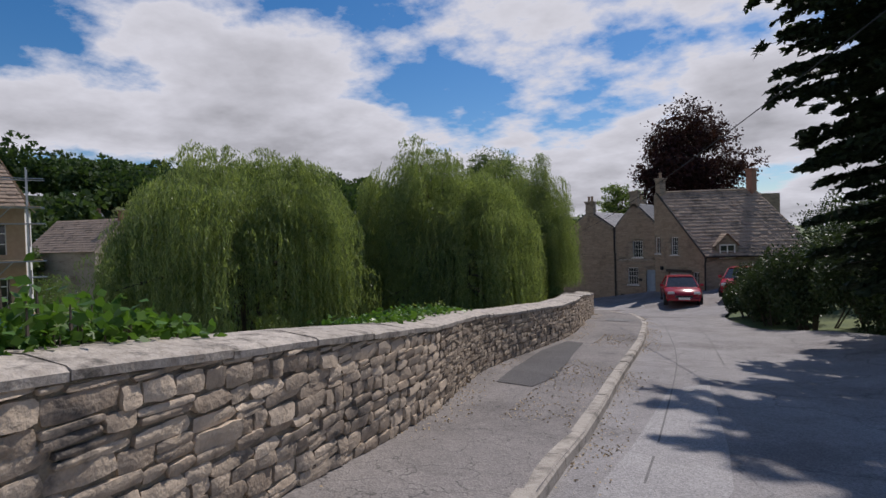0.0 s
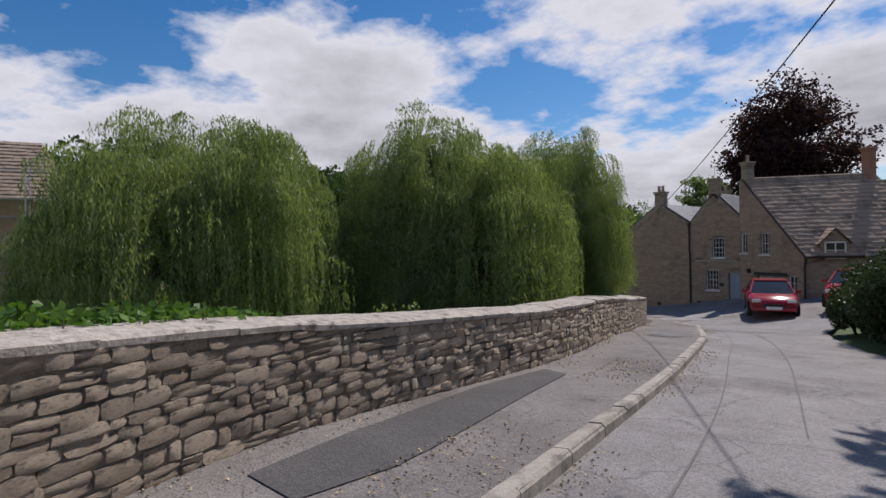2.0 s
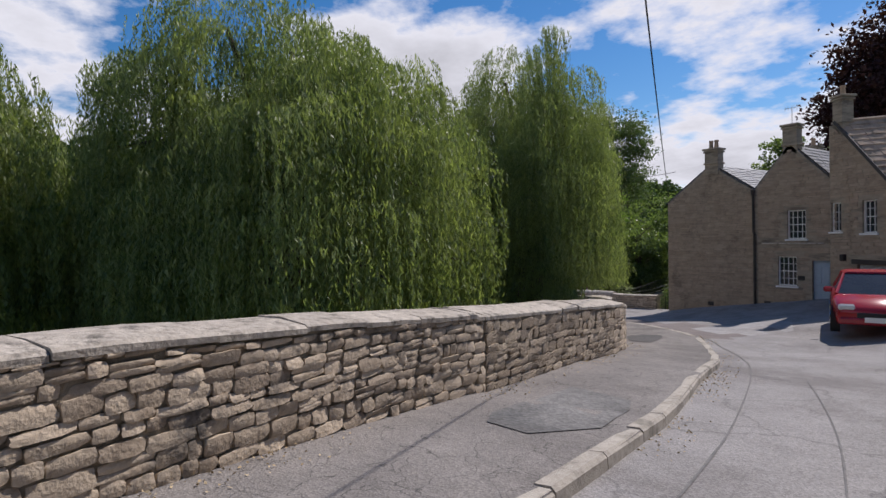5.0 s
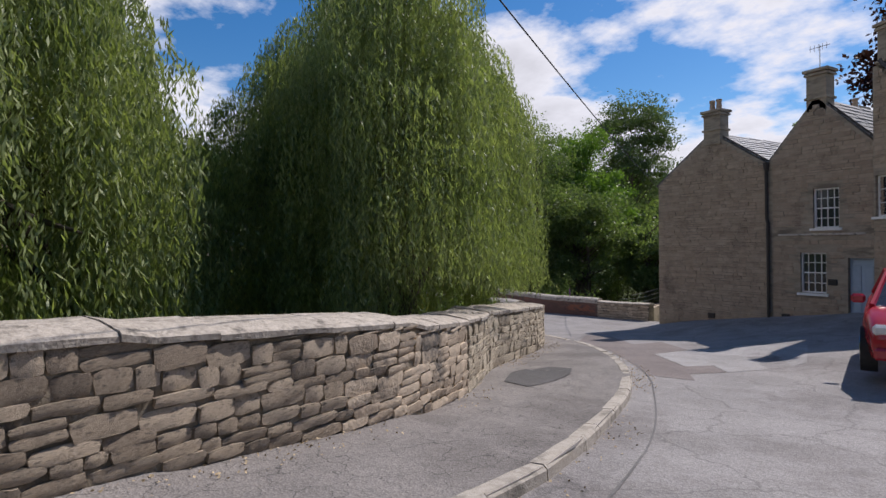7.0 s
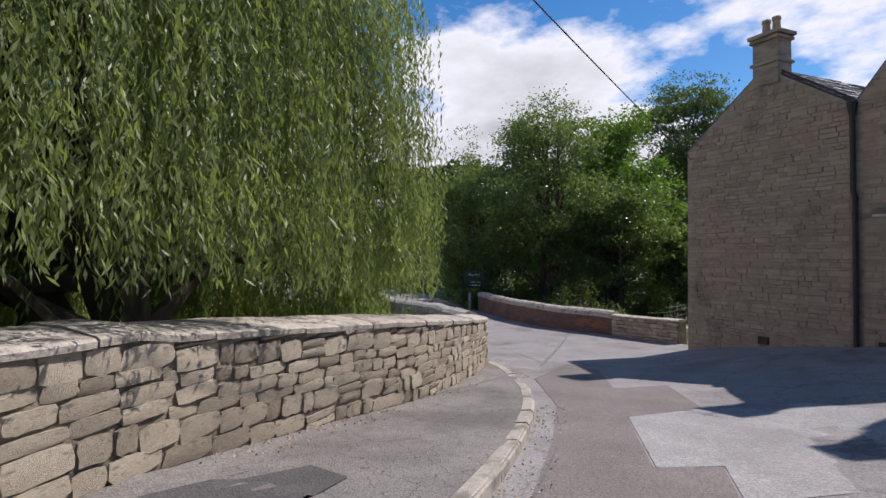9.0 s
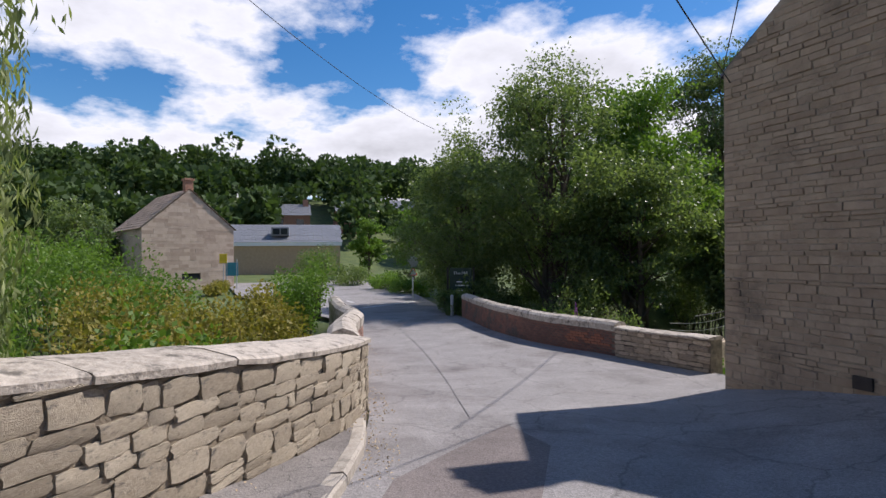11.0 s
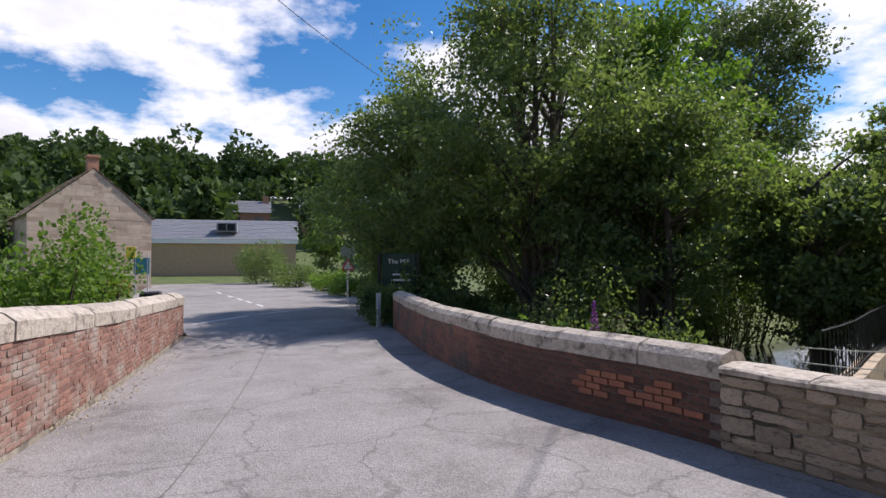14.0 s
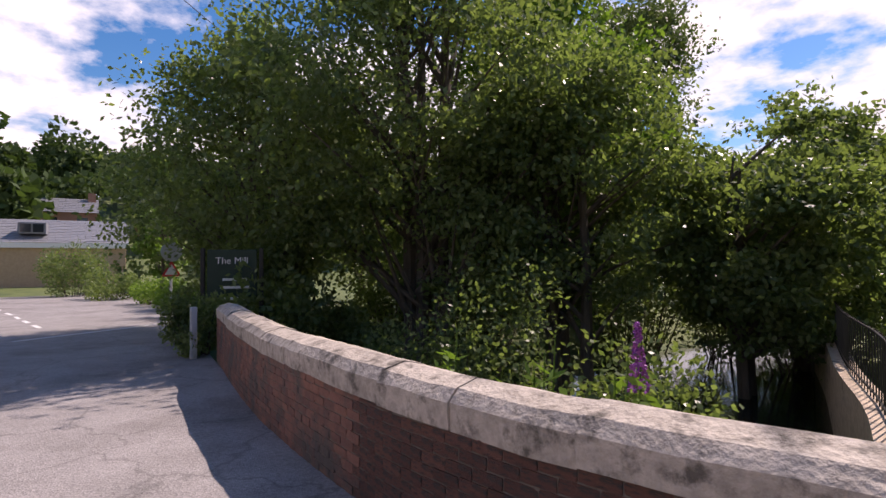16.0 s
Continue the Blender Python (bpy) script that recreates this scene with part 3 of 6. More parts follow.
def build_wall(name, line, label, height, thick, course, length, pieces_from, piece_name, mat_one, mat_all, seed, core=MORTAR, proud=0.03, span=(0, 1e9), foot=0.6, base=0.0, jitter=0.35, gap=0.012, side=1):
    """A wall along a plan line: a core, then separate pieces in courses on the road face; the stretch pieces_from holds single pieces."""
    rng = random.Random(seed)
    root = empty(name, (0, 0, 0), label, "wall", kind="structure")
    s0, s1 = max(span[0], 0), min(span[1], line.length)
    # core
    V, Fc = [], []
    n = int((s1 - s0) / 0.2) + 2
    for i in range(n):
        s = s0 + (s1 - s0) * i / (n - 1)
        p, t, nr = line.frame_at(s)
        nr = nr * side
        z = rz(p[0], p[1]) + base
        h = height(s)
        for off, zz in ((0, z - foot), (0, z + h), (-thick, z + h), (-thick, z - foot - 1.2)):
            V.append((p[0] + nr[0] * off, p[1] + nr[1] * off, zz))
    for i in range(n - 1):
        for k in range(4):
            Fc.append((i * 4 + k, i * 4 + (k + 1) % 4, i * 4 + 4 + (k + 1) % 4, i * 4 + 4 + k))
    Fc += [(3, 2, 1, 0), tuple((n - 1) * 4 + k for k in range(4))]
    link_mesh("core", V, Fc, core, root)
    variants = [piece_mesh(piece_name, rng, mat_one, 1.0 if jitter > 0.1 else 0.3) for _ in range(16)]
    unit = [np.array([v.co[:] for v in m.vertices]) for m in variants]
    tris = [tuple(p.vertices) for p in variants[0].polygons]
    JV, JF, singles = [], [], 0
    z0, row_no = 0.0, 0
    hmax = max(height(s) for s in np.linspace(s0, s1, 40))
    while z0 < hmax:
        ch = course * rng.uniform(1 - jitter, 1 + jitter)
        s = s0 + rng.uniform(0, 0.05) if jitter > 0.1 else s0 + (row_no % 2) * length * 0.5
        row_no += 1
        while s < s1 - 0.03:
            L = length * rng.uniform(0.5, 1.7) if jitter > 0.1 else length
            L = min(L, s1 - s)
            mid = s + L / 2
            top = height(mid)
            hh = min(ch, top - z0)
            if hh > 0.02:
                p, t, nr = line.frame_at(mid)
                nr = nr * side
                wave = 0.03 * noise.noise((mid * 0.9, z0 * 3.0, seed)) * (jitter > 0.1) * min(z0 / 0.15, 1.0)
                zc = rz(p[0], p[1]) + base + z0 + hh / 2 + rng.uniform(-0.008, 0.008) * (jitter > 0.1) + wave
                d = 0.06
                out = proud * rng.uniform(0.5, 1.0)
                c = (p[0] + nr[0] * (out - d / 2), p[1] + nr[1] * (out - d / 2), zc)
                ang = math.degrees(math.atan2(t[1], t[0])) + rng.uniform(-1.5, 1.5) * (jitter > 0.1)
                m = Matrix.Translation(c) @ Euler((0, 0, math.radians(ang if side > 0 else ang + 180))).to_matrix().to_4x4() @ Matrix.Rotation(math.radians(rng.uniform(-2, 2) if jitter > 0.1 else 0), 4, "Y") @ Matrix.Diagonal((L - gap, d, hh - gap, 1))
                split = jitter > 0.1 and hh > course * 0.9 and L > 1.6 * hh and rng.random() < 0.22
                for half in ((-0.25, 0.25) if split else (0.0,)):
                    mh = m @ Matrix.Translation((0, 0, half)) @ Matrix.Diagonal((1, 1, 0.48 if split else 1, 1))
                    k = rng.randrange(len(variants))
                    if pieces_from[0] < mid < pieces_from[1] and singles < 300:
                        ob = new(piece_name, variants[k])
                        ob.parent = root
                        ob.matrix_world = mh
                        singles += 1
                    else:
                        M = np.array(mh)
                        v = unit[k] @ M[:3, :3].T + M[:3, 3]
                        o = len(JV)
                        JV.extend(v.tolist())
                        JF.extend([tuple(q + o for q in f) for f in tris])
            s += L
        z0 += ch
    if JV:
        ob = link_mesh(piece_name + "s", JV, JF, mat_all, root, smooth=True)
        tagged(ob, kind="stuff")
    return root


def coping(root, line, height, thick, slab, hgt, over, seed, span=(0, 1e9), base=0.0, material=COPE, side=1, round_top=0.02, rise=0.0):
    rng = random.Random(seed)
    s0, s1 = max(span[0], 0), min(span[1], line.length)
    s = s0
    while s < s1 - 0.05:
        e = min(s + slab * rng.uniform(0.7, 1.3), s1)
        if s1 - e < slab * 0.3:
            e = s1
        V = []
        dz, gap = rng.uniform(-0.006, 0.006), 0.003
        m = 4
        for i in range(m):
            q = s + gap + (e - s - 2 * gap) * i / (m - 1)
            p, t, nr = line.frame_at(q)
            nr = nr * side
            z = rz(p[0], p[1]) + base + height(q) + dz
            lip = over + rng.uniform(-0.01, 0.012)
            for off, h in ((lip, 0.0), (lip + 0.004, hgt * 0.7), (lip - round_top, hgt), (-thick * 0.5, hgt + round_top * 0.6 + rise * 0.6), (-thick - over + round_top, hgt + rise), (-thick - over, hgt * 0.7 + rise), (-thick - over, 0.0)):
                V.append((p[0] + nr[0] * off, p[1] + nr[1] * off, z + h + rng.uniform(-0.004, 0.004)))
        r = 7
        Fc = [(i * r + k, i * r + (k + 1) % r, (i + 1) * r + (k + 1) % r, (i + 1) * r + k) for i in range(m - 1) for k in range(r)]
        Fc += [tuple(range(r - 1, -1, -1)), tuple((m - 1) * r + k for k in range(r))]
        link_mesh("coping_slab", V, Fc, material, root)
        s = e


def wall_h(s):
    return float(np.interp(s, [0, 6.4, 8, 10, 12.5, 16.5, 20, 22, 25, 27, 29.5, 31, 33, 44], [0.75, 0.74, 0.70, 0.64, 0.61, 0.67, 0.67, 0.71, 0.735, 0.76, 0.79, 0.75, 0.73, 0.76]))


COARSE, SQUARED = 18.5, 24.6
W = build_wall("wall_roadside", wall_line, "rubble limestone roadside wall with flat coping slabs", wall_h, 0.42, 0.075, 0.17, (7.0, 10.0), "stone", STONE, STONE_J, 3, base=0.085, span=(0, COARSE), gap=0.006, proud=0.03)
coping(W, wall_line, wall_h, 0.42, 0.65, 0.05, 0.03, 5, base=0.085, span=(0, COARSE), rise=0.025)
WM = build_wall("wall_roadside_middle", wall_line, "coarse weathered rubble wall with flat coping slabs", wall_h, 0.44, 0.105, 0.21, (COARSE, 22.5), "stone", STONE, STONE_J, 4, base=0.085, span=(COARSE, SQUARED), gap=0.007, proud=0.03)
coping(WM, wall_line, wall_h, 0.44, 0.65, 0.05, 0.03, 6, base=0.085, span=(COARSE, SQUARED), rise=0.05)
W2 = build_wall("wall_roadside_bend", wall_line, "squared pale limestone wall on the bend with weathered coping", wall_h, 0.46, 0.12, 0.23, (SQUARED, 38.5), "stone", STONE_P, STONE_PJ, 7, base=0.085, span=(SQUARED, 1e9), gap=0.008, proud=0.03, jitter=0.34)
coping(W2, wall_line, wall_h, 0.46, 0.9, 0.055, 0.035, 8, base=0.085, span=(SQUARED, 1e9), rise=0.05)

# ---------------------------------------------------------------- bridge parapets


def left_h(s):
    return float(np.interp(s, [0, 1, 3, 5, 8, 13], [0.74, 0.80, 0.84, 0.82, 0.72, 0.60]))


def right_stone_h(s):
    return 0.55


def right_brick_h(s):
    return float(np.interp(s, [2.1, 4, 6, 8, 11], [0.49, 0.52, 0.57, 0.59, 0.61]))


BL = build_wall("wall_bridge_left", bl_line, "old red brick bridge parapet with rounded stone coping", left_h, 0.32, 0.058, 0.165, (0.0, 3.4), "brick", BRICK, BRICK_J, 11, core=LIME, proud=0.011, jitter=0.0, gap=0.010)
coping(BL, bl_line, left_h, 0.32, 0.95, 0.20, 0.02, 12, round_top=0.07)
BRS = build_wall("wall_bridge_right_end", br_line, "squared rubble end of the bridge parapet with a thin coping", right_stone_h, 0.3, 0.09, 0.22, (0, 2.1), "stone", STONE, STONE_J, 13, span=(0, 2.1), side=-1)
coping(BRS, br_line, right_stone_h, 0.3, 0.8, 0.045, 0.04, 14, span=(0, 2.1), side=-1)
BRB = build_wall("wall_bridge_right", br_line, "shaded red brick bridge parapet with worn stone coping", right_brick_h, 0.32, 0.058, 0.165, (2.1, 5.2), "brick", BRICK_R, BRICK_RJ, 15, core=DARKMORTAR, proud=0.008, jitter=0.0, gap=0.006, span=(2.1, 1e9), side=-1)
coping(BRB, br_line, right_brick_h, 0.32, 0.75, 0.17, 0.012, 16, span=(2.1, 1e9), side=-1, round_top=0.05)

# ---------------------------------------------------------------- the old house with twin gables


def poly_prism(bm, outline, y0, y1):
    """Prism of an x-z outline between two y planes."""
    a = [bm.verts.new((x, y0, z)) for x, z in outline]
    b = [bm.verts.new((x, y1, z)) for x, z in outline]
    bm.faces.new(a)
    bm.faces.new(b[::-1])
    n = len(a)
    for i in range(n):
        bm.faces.new((a[(i + 1) % n], a[i], b[i], b[(i + 1) % n]))
    bmesh.ops.recalc_face_normals(bm, faces=bm.faces)
    return bm


def plane_slabs(corners, rows, cols, thick, material, parent, name, rng, lap=0.02):
    """A roof slope of overlapping tile courses: corners are eave-left, eave-right, ridge-right, ridge-left."""
    a, b, c, d = [Vector(v) for v in corners]
    nrm = (b - a).cross(d - a).normalized()
    if nrm.z < 0:
        nrm = -nrm
    V, Fc = [], []
    for r in range(rows):
        u0, u1 = r / rows, min((r + 1) / rows + 0.25 / rows, 1)
        l0, l1, r0, r1 = a.lerp(d, u0), a.lerp(d, u1), b.lerp(c, u0), b.lerp(c, u1)
        k = cols
        off = rng.random() * 0.9
        xs = [0.0] + [(i + off) / k for i in range(k)] + [1.0]
        for x0, x1 in zip(xs[:-1], xs[1:]):
            if x1 - x0 < 0.01:
                continue
            x1 -= 0.03 / k
            t = thick * rng.uniform(0.7, 1.3)
            o = len(V)
            q = [l0.lerp(r0, x0), l0.lerp(r0, x1), l1.lerp(r1, x1), l1.lerp(r1, x0)]
            lift = [t * 1.6, t * 1.6, t * 0.4, t * 0.4]
            V += [p + nrm * h for p, h in zip(q, lift)] + [p + nrm * (h - t) for p, h in zip(q[:2], lift[:2])]
            Fc += [(o, o + 1, o + 2, o + 3), (o + 4, o + 5, o + 1, o), (o + 4, o, o + 3), (o + 5, o + 2, o + 1)]
    ob = link_mesh(name, V, Fc, material, parent)
    return ob


def sash(parent, x0, x1, z0, z1, y, cols, rows, name="window", reveal=0.07, ang=0.0):
    """A sash window set back in its opening, in the plane y of the parent: frame, bars, panes, sill."""
    w = empty(name, (0, 0, 0), "", "")
    w.parent = parent
    f = 0.035
    items = [((x0 + f / 2, y, (z0 + z1) / 2), (f, 0.05, z1 - z0)), ((x1 - f / 2, y, (z0 + z1) / 2), (f, 0.05, z1 - z0)),
             (((x0 + x1) / 2, y, z0 + f / 2), (x1 - x0 - 2 * f, 0.05, f)), (((x0 + x1) / 2, y, z1 - f / 2), (x1 - x0 - 2 * f, 0.05, f))]
    part("window_frame", boxes(items), WHITE, w, "white painted timber frame")
    bars = []
    for i in range(1, cols):
        bars.append(((x0 + (x1 - x0) * i / cols, y + 0.012, (z0 + z1) / 2), (0.016, 0.025, z1 - z0 - 2 * f)))
    for i in range(1, rows):
        bars.append((((x0 + x1) / 2, y + 0.014, z0 + (z1 - z0) * i / rows), (x1 - x0 - 2 * f, 0.022, 0.03 if i * 2 == rows else 0.016)))
    part("glazing_bars", boxes(bars), WHITE, w)
    for i in range(cols):
        for j in range(rows):
            xa, xb = x0 + (x1 - x0) * i / cols, x0 + (x1 - x0) * (i + 1) / cols
            za, zb = z0 + (z1 - z0) * j / rows, z0 + (z1 - z0) * (j + 1) / rows
            part("pane", boxes([(((xa + xb) / 2, y + 0.03, (za + zb) / 2), (xb - xa, 0.006, zb - za))]), GLASS, w)
    part("window_sill", boxes([(((x0 + x1) / 2, y - 0.07, z0 - 0.035), (x1 - x0 + 0.12, 0.16, 0.06))], 0.008), COPE if z0 < 0 else WHITE, w, "painted stone sill")
    return w


def cut_wall(outline, holes, y0, y1, material, parent, name="wall"):
    """A wall slab in x-z with rectangular openings that go through it."""
    bm = poly_prism(bmesh.new(), outline, y0, y1)
    for h in holes:
        for co, no in (((h[0], 0, 0), (1, 0, 0)), ((h[1], 0, 0), (1, 0, 0)), ((0, 0, h[2]), (0, 0, 1)), ((0, 0, h[3]), (0, 0, 1))):
            bmesh.ops.bisect_plane(bm, geom=list(bm.verts) + list(bm.edges) + list(bm.faces), plane_co=co, plane_no=no)
    inside = lambda c: any(h[0] < c.x < h[1] and h[2] < c.z < h[3] for h in holes)
    dead = [f for f in bm.faces if abs(f.normal.y) > 0.9 and inside(f.calc_center_median())]
    bmesh.ops.delete(bm, geom=dead, context="FACES")
    for h in holes:
        q = [(h[0], h[2]), (h[1], h[2]), (h[1], h[3]), (h[0], h[3])]
        for (xa, za), (xb, zb) in zip(q, q[1:] + q[:1]):
            bm.faces.new([bm.verts.new(v) for v in ((xa, y0, za), (xa, y1, za), (xb, y1, zb), (xb, y0, zb))])
    bmesh.ops.remove_doubles(bm, verts=bm.verts, dist=0.0005)
    bmesh.ops.recalc_face_normals(bm, faces=bm.faces)
    return part(name, bm, material, parent)


def chimney(parent, x, y, z0, z1, w, d, pots, tag="chimney", material=HOUSE):
    c = part(tag, boxes([((x, y, (z0 + z1) / 2), (w, d, z1 - z0)), ((x, y, z1 - 0.13), (w + 0.08, d + 0.08, 0.06)), ((x, y, z1 - 0.04), (w + 0.13, d + 0.13, 0.07)), ((x, y, z0 + (z1 - z0) * 0.42), (w + 0.07, d + 0.07, 0.06))], 0.008), material, parent)
    for i in range(pots):
        px = x + (i - (pots - 1) / 2) * 0.2
        v, f = tube([(px, y, z1 - 0.02), (px, y, z1 + 0.05), (px, y, z1 + 0.22), (px, y, z1 + 0.25), (px, y, z1 + 0.3)], [0.085, 0.08, 0.065, 0.085, 0.075], 10)
        link_mesh("chimney_pot", v, f, POT, c)
    return c


rng = random.Random(21)
house = empty("twin_gabled_house", (0, 0, 0), "weathered limestone house with two tall plain gables", "house")
# left gable: blank
cut_wall([(-3.38, -1.2), (-0.03, -1.2), (-0.03, 4.02), (-1.53, 5.05), (-1.62, 5.05), (-3.34, 3.78)], [], 0.0, 0.3, HOUSE, house)
# right gable with door and two windows
cut_wall([(-0.03, -1.0), (2.6, -1.0), (2.6, 3.9), (1.2, 5.4), (1.05, 5.4), (-0.03, 4.02)], [(0.74, 1.32, 0.76, 1.74), (1.04, 1.60, 2.33, 3.28), (1.77, 2.3, -0.1, 1.62)], 0.0, 0.3, HOUSE, house)
sash(house, 0.74, 1.32, 0.76, 1.74, 0.09, 4, 4)
sash(house, 1.04, 1.60, 2.33, 3.28, 0.09, 4, 4)
dr = part("door", boxes([((2.035, 0.12, 0.76), (0.52, 0.05, 1.72))], 0.006), BLUE, house, "pale blue panelled front door")
for dx, dz, w, h in ((-0.12, 1.15, 0.17, 0.6), (0.12, 1.15, 0.17, 0.6), (-0.12, 0.45, 0.17, 0.55), (0.12, 0.45, 0.17, 0.55)):
    part("door_panel", boxes([((2.035 + dx, 0.088, dz), (w, 0.02, h))], 0.006), BLUE, dr)
part("door_knob", boxes([((2.22, 0.07, 0.8), (0.04, 0.05, 0.04))], 0.01), CHROME, dr)
part("string_course", boxes([((1.18, -0.02, 2.18), (1.9, 0.05, 0.05))], 0.008), COPE, house)
part("plaque", boxes([((1.46, -0.02, 1.04), (0.2, 0.03, 0.14))], 0.01), IRON, house, "dark oval name plaque")
for vx, vz in ((-1.62, -0.06), (0.4, 0.12)):
    part("wall_vent", boxes([((vx, -0.02, vz), (0.2, 0.04, 0.14))], 0.005), PIPE, house)
# side walls and back
part("side_wall", boxes([((-3.2, 4.2, 1.25), (0.3, 7.8, 5.0)), ((-0.4, 8.0, 1.3), (5.9, 0.3, 5.2)), ((2.45, 4.2, 1.3), (0.3, 7.4, 5.2))]), HOUSE, house)
for ex0, ez0, ax, az, ex1, ez1 in ((-3.46, 3.72, -1.57, 5.10, 0.0, 4.02), (-0.06, 4.0, 1.13, 5.46, 2.7, 3.85)):
    plane_slabs([(ex0, 0.06, ez0), (ex0, 8.0, ez0), (ax, 8.0, az), (ax, 0.06, az)], 12, 20, 0.02, SLATE, house, "roof", rng)
    plane_slabs([(ex1, 0.06, ez1), (ex1, 8.0, ez1), (ax, 8.0, az), (ax, 0.06, az)], 12, 20, 0.02, SLATE, house, "roof", rng)
    # coping along the gable
    for xa, za, xb, zb in ((ex0, ez0, ax, az), (ax, az, ex1, ez1)):
        v, f = tube([(xa, 0.12, za + 0.03), (xb, 0.12, zb + 0.03)], [0.055, 0.055], 4)
        link_mesh("verge", v, f, PIPE, house)
chimney(house, -1.53, 0.16, 4.75, 5.72, 0.5, 0.4, 2)
chimney(house, 1.13, 0.2, 4.95, 6.15, 0.44, 0.4, 0)
chimney(house, 0.1, 4.5, 4.2, 5.9, 0.45, 0.45, 1)
v, f = tubes([([(-0.03, -0.06, 4.0), (-0.03, -0.06, 2.6), (0.0, -0.06, 2.5), (0.0, -0.06, -0.3)], [0.04] * 4), ([(-0.03, -0.06, 4.05), (-0.03, -0.06, 3.85)], [0.08, 0.05])], 8)
link_mesh("downpipe", v, f, PIPE, house, "black cast iron downpipe")
v, f = tubes([([(1.13, 0.2, 6.1), (1.13, 0.2, 6.75)], [0.012, 0.01]), ([(0.9, 0.2, 6.7), (1.36, 0.2, 6.7)], [0.008, 0.008])] + [([(0.92 + i * 0.09, 0.2, 6.62), (0.92 + i * 0.09, 0.2, 6.78)], [0.005, 0.005]) for i in range(5)], 5)
link_mesh("aerial", v, f, STEEL, house)



def facing(parent, outline, holes, seed, course=0.085, length=0.2, material=HOUSE_J):
    """Thin coursed stones over a wall face in x-z, joined into one part."""
    r = random.Random(seed)
    V, Fc = [], []
    z = min(p[1] for p in outline)
    zt = max(p[1] for p in outline)
    n = len(outline)
    while z < zt:
        h = course * r.uniform(0.55, 1.3)
        xs = []
        zm = z + h * 0.8
        for (xa, za), (xb, zb) in zip(outline, outline[1:] + outline[:1]):
            if (za - zm) * (zb - zm) < 0:
                xs.append(xa + (xb - xa) * (zm - za) / (zb - za))
        if len(xs) >= 2:
            x, x1 = min(xs) + 0.01, max(xs) - 0.01
            while x < x1 - 0.02:
                L = min(length * r.uniform(0.5, 1.9), x1 - x)
                if not any(hh[0] - 0.03 < x + L and x < hh[1] + 0.03 and hh[2] - 0.06 < z + h and z < hh[3] + 0.1 for hh in holes):
                    d = -0.004 - 0.016 * r.random() ** 2
                    o = len(V)
                    g_ = 0.006
                    j = lambda: r.uniform(-0.006, 0.006)
                    for y in (0.002, d):
                        k = 0 if y > 0 else 0.004
                        V += [(x + g_ + k + j(), y, z + g_ + k + j()), (x + L - g_ - k + j(), y, z + g_ + k + j()), (x + L - g_ - k + j(), y, z + h - g_ - k + j()), (x + g_ + k + j(), y, z + h - g_ - k + j())]
                    Fc += [(o + 4, o + 5, o + 6, o + 7), (o, o + 1, o + 5, o + 4), (o + 1, o + 2, o + 6, o + 5), (o + 2, o + 3, o + 7, o + 6), (o + 3, o, o + 4, o + 7)]
                x += L
        z += h
    tagged(link_mesh("stone_facing", V, Fc, material, parent), kind="stuff")


facing(house, [(-3.38, -0.9), (-0.08, -0.9), (-0.08, 3.98), (-1.53, 5.0), (-1.62, 5.0), (-3.34, 3.74)], [], 23)
facing(house, [(0.08, -0.8), (2.6, -0.8), (2.6, 3.85), (1.2, 5.3), (1.05, 5.3), (0.08, 4.1)], [(0.74, 1.32, 0.70, 1.78), (1.04, 1.60, 2.27, 3.32), (1.77, 2.3, -0.1, 1.66), (0.2, 2.2, 2.13, 2.22), (1.35, 1.57, 0.95, 1.13)], 24)

# main wing: a gable end with garage, then a long front under a stone-tiled roof
wing = empty("stone_tiled_wing", (2.3, -0.05, 0.0), "stone wing with a steep stone-tiled roof and dormer", "house", rz=-27.0)
WL = 3.35
cut_wall([(0, -1.0), (WL, -1.0), (WL, 2.5), (0.25, 5.85), (0, 5.85)], [(0.05, 0.42, 2.55, 3.45), (1.15, 1.62, 2.5, 3.45), (0.95, 2.35, -0.3, 1.55), (2.55, 2.95, 0.7, 1.6)], 0.0, 0.3, HOUSE, wing)
facing(wing, [(0.02, -0.8), (WL - 0.04, -0.8), (WL - 0.04, 2.45), (0.25, 5.75), (0.02, 5.75)], [(0.05, 0.42, 2.5, 3.5), (1.15, 1.62, 2.45, 3.5), (0.85, 2.45, -0.9, 1.72), (2.55, 2.95, 0.65, 1.65)], 25)
sash(wing, 0.05, 0.42, 2.55, 3.45, 0.09, 2, 3)
sash(wing, 1.15, 1.62, 2.5, 3.45, 0.09, 3, 4)
sash(wing, 2.55, 2.95, 0.7, 1.6, 0.09, 2, 3)
gd = part("garage_door", boxes([((1.65, 0.14, 0.62), (1.4, 0.05, 1.86))], 0.005), GARAGE, wing, "grey-blue boarded garage doors")
for i in range(9):
    part("board", boxes([((1.02 + i * 0.157, 0.11, 0.62), (0.14, 0.02, 1.8))], 0.004), GARAGE, gd)
part("lintel", boxes([((1.65, -0.01, 1.64), (1.7, 0.06, 0.14))], 0.01), PIPE, wing)
part("wall_lamp", boxes([((0.55, -0.08, 1.75), (0.14, 0.14, 0.2))], 0.02), IRON, wing)
FX = 5.5
cut_wall([(0, -1.0), (FX, -1.0), (FX, 2.5), (0, 2.5)], [(1.25, 2.2, 0.6, 1.5)], 0.0, 0.3, HOUSE, wing, "front_wall").matrix_local = pose(WL, 0, 0, 0, 0, 58)
fw = empty("front_window", (0, 0, 0), "", "")
fw.parent = wing
fw.matrix_local = pose(WL, 0, 0, 0, 0, 58)
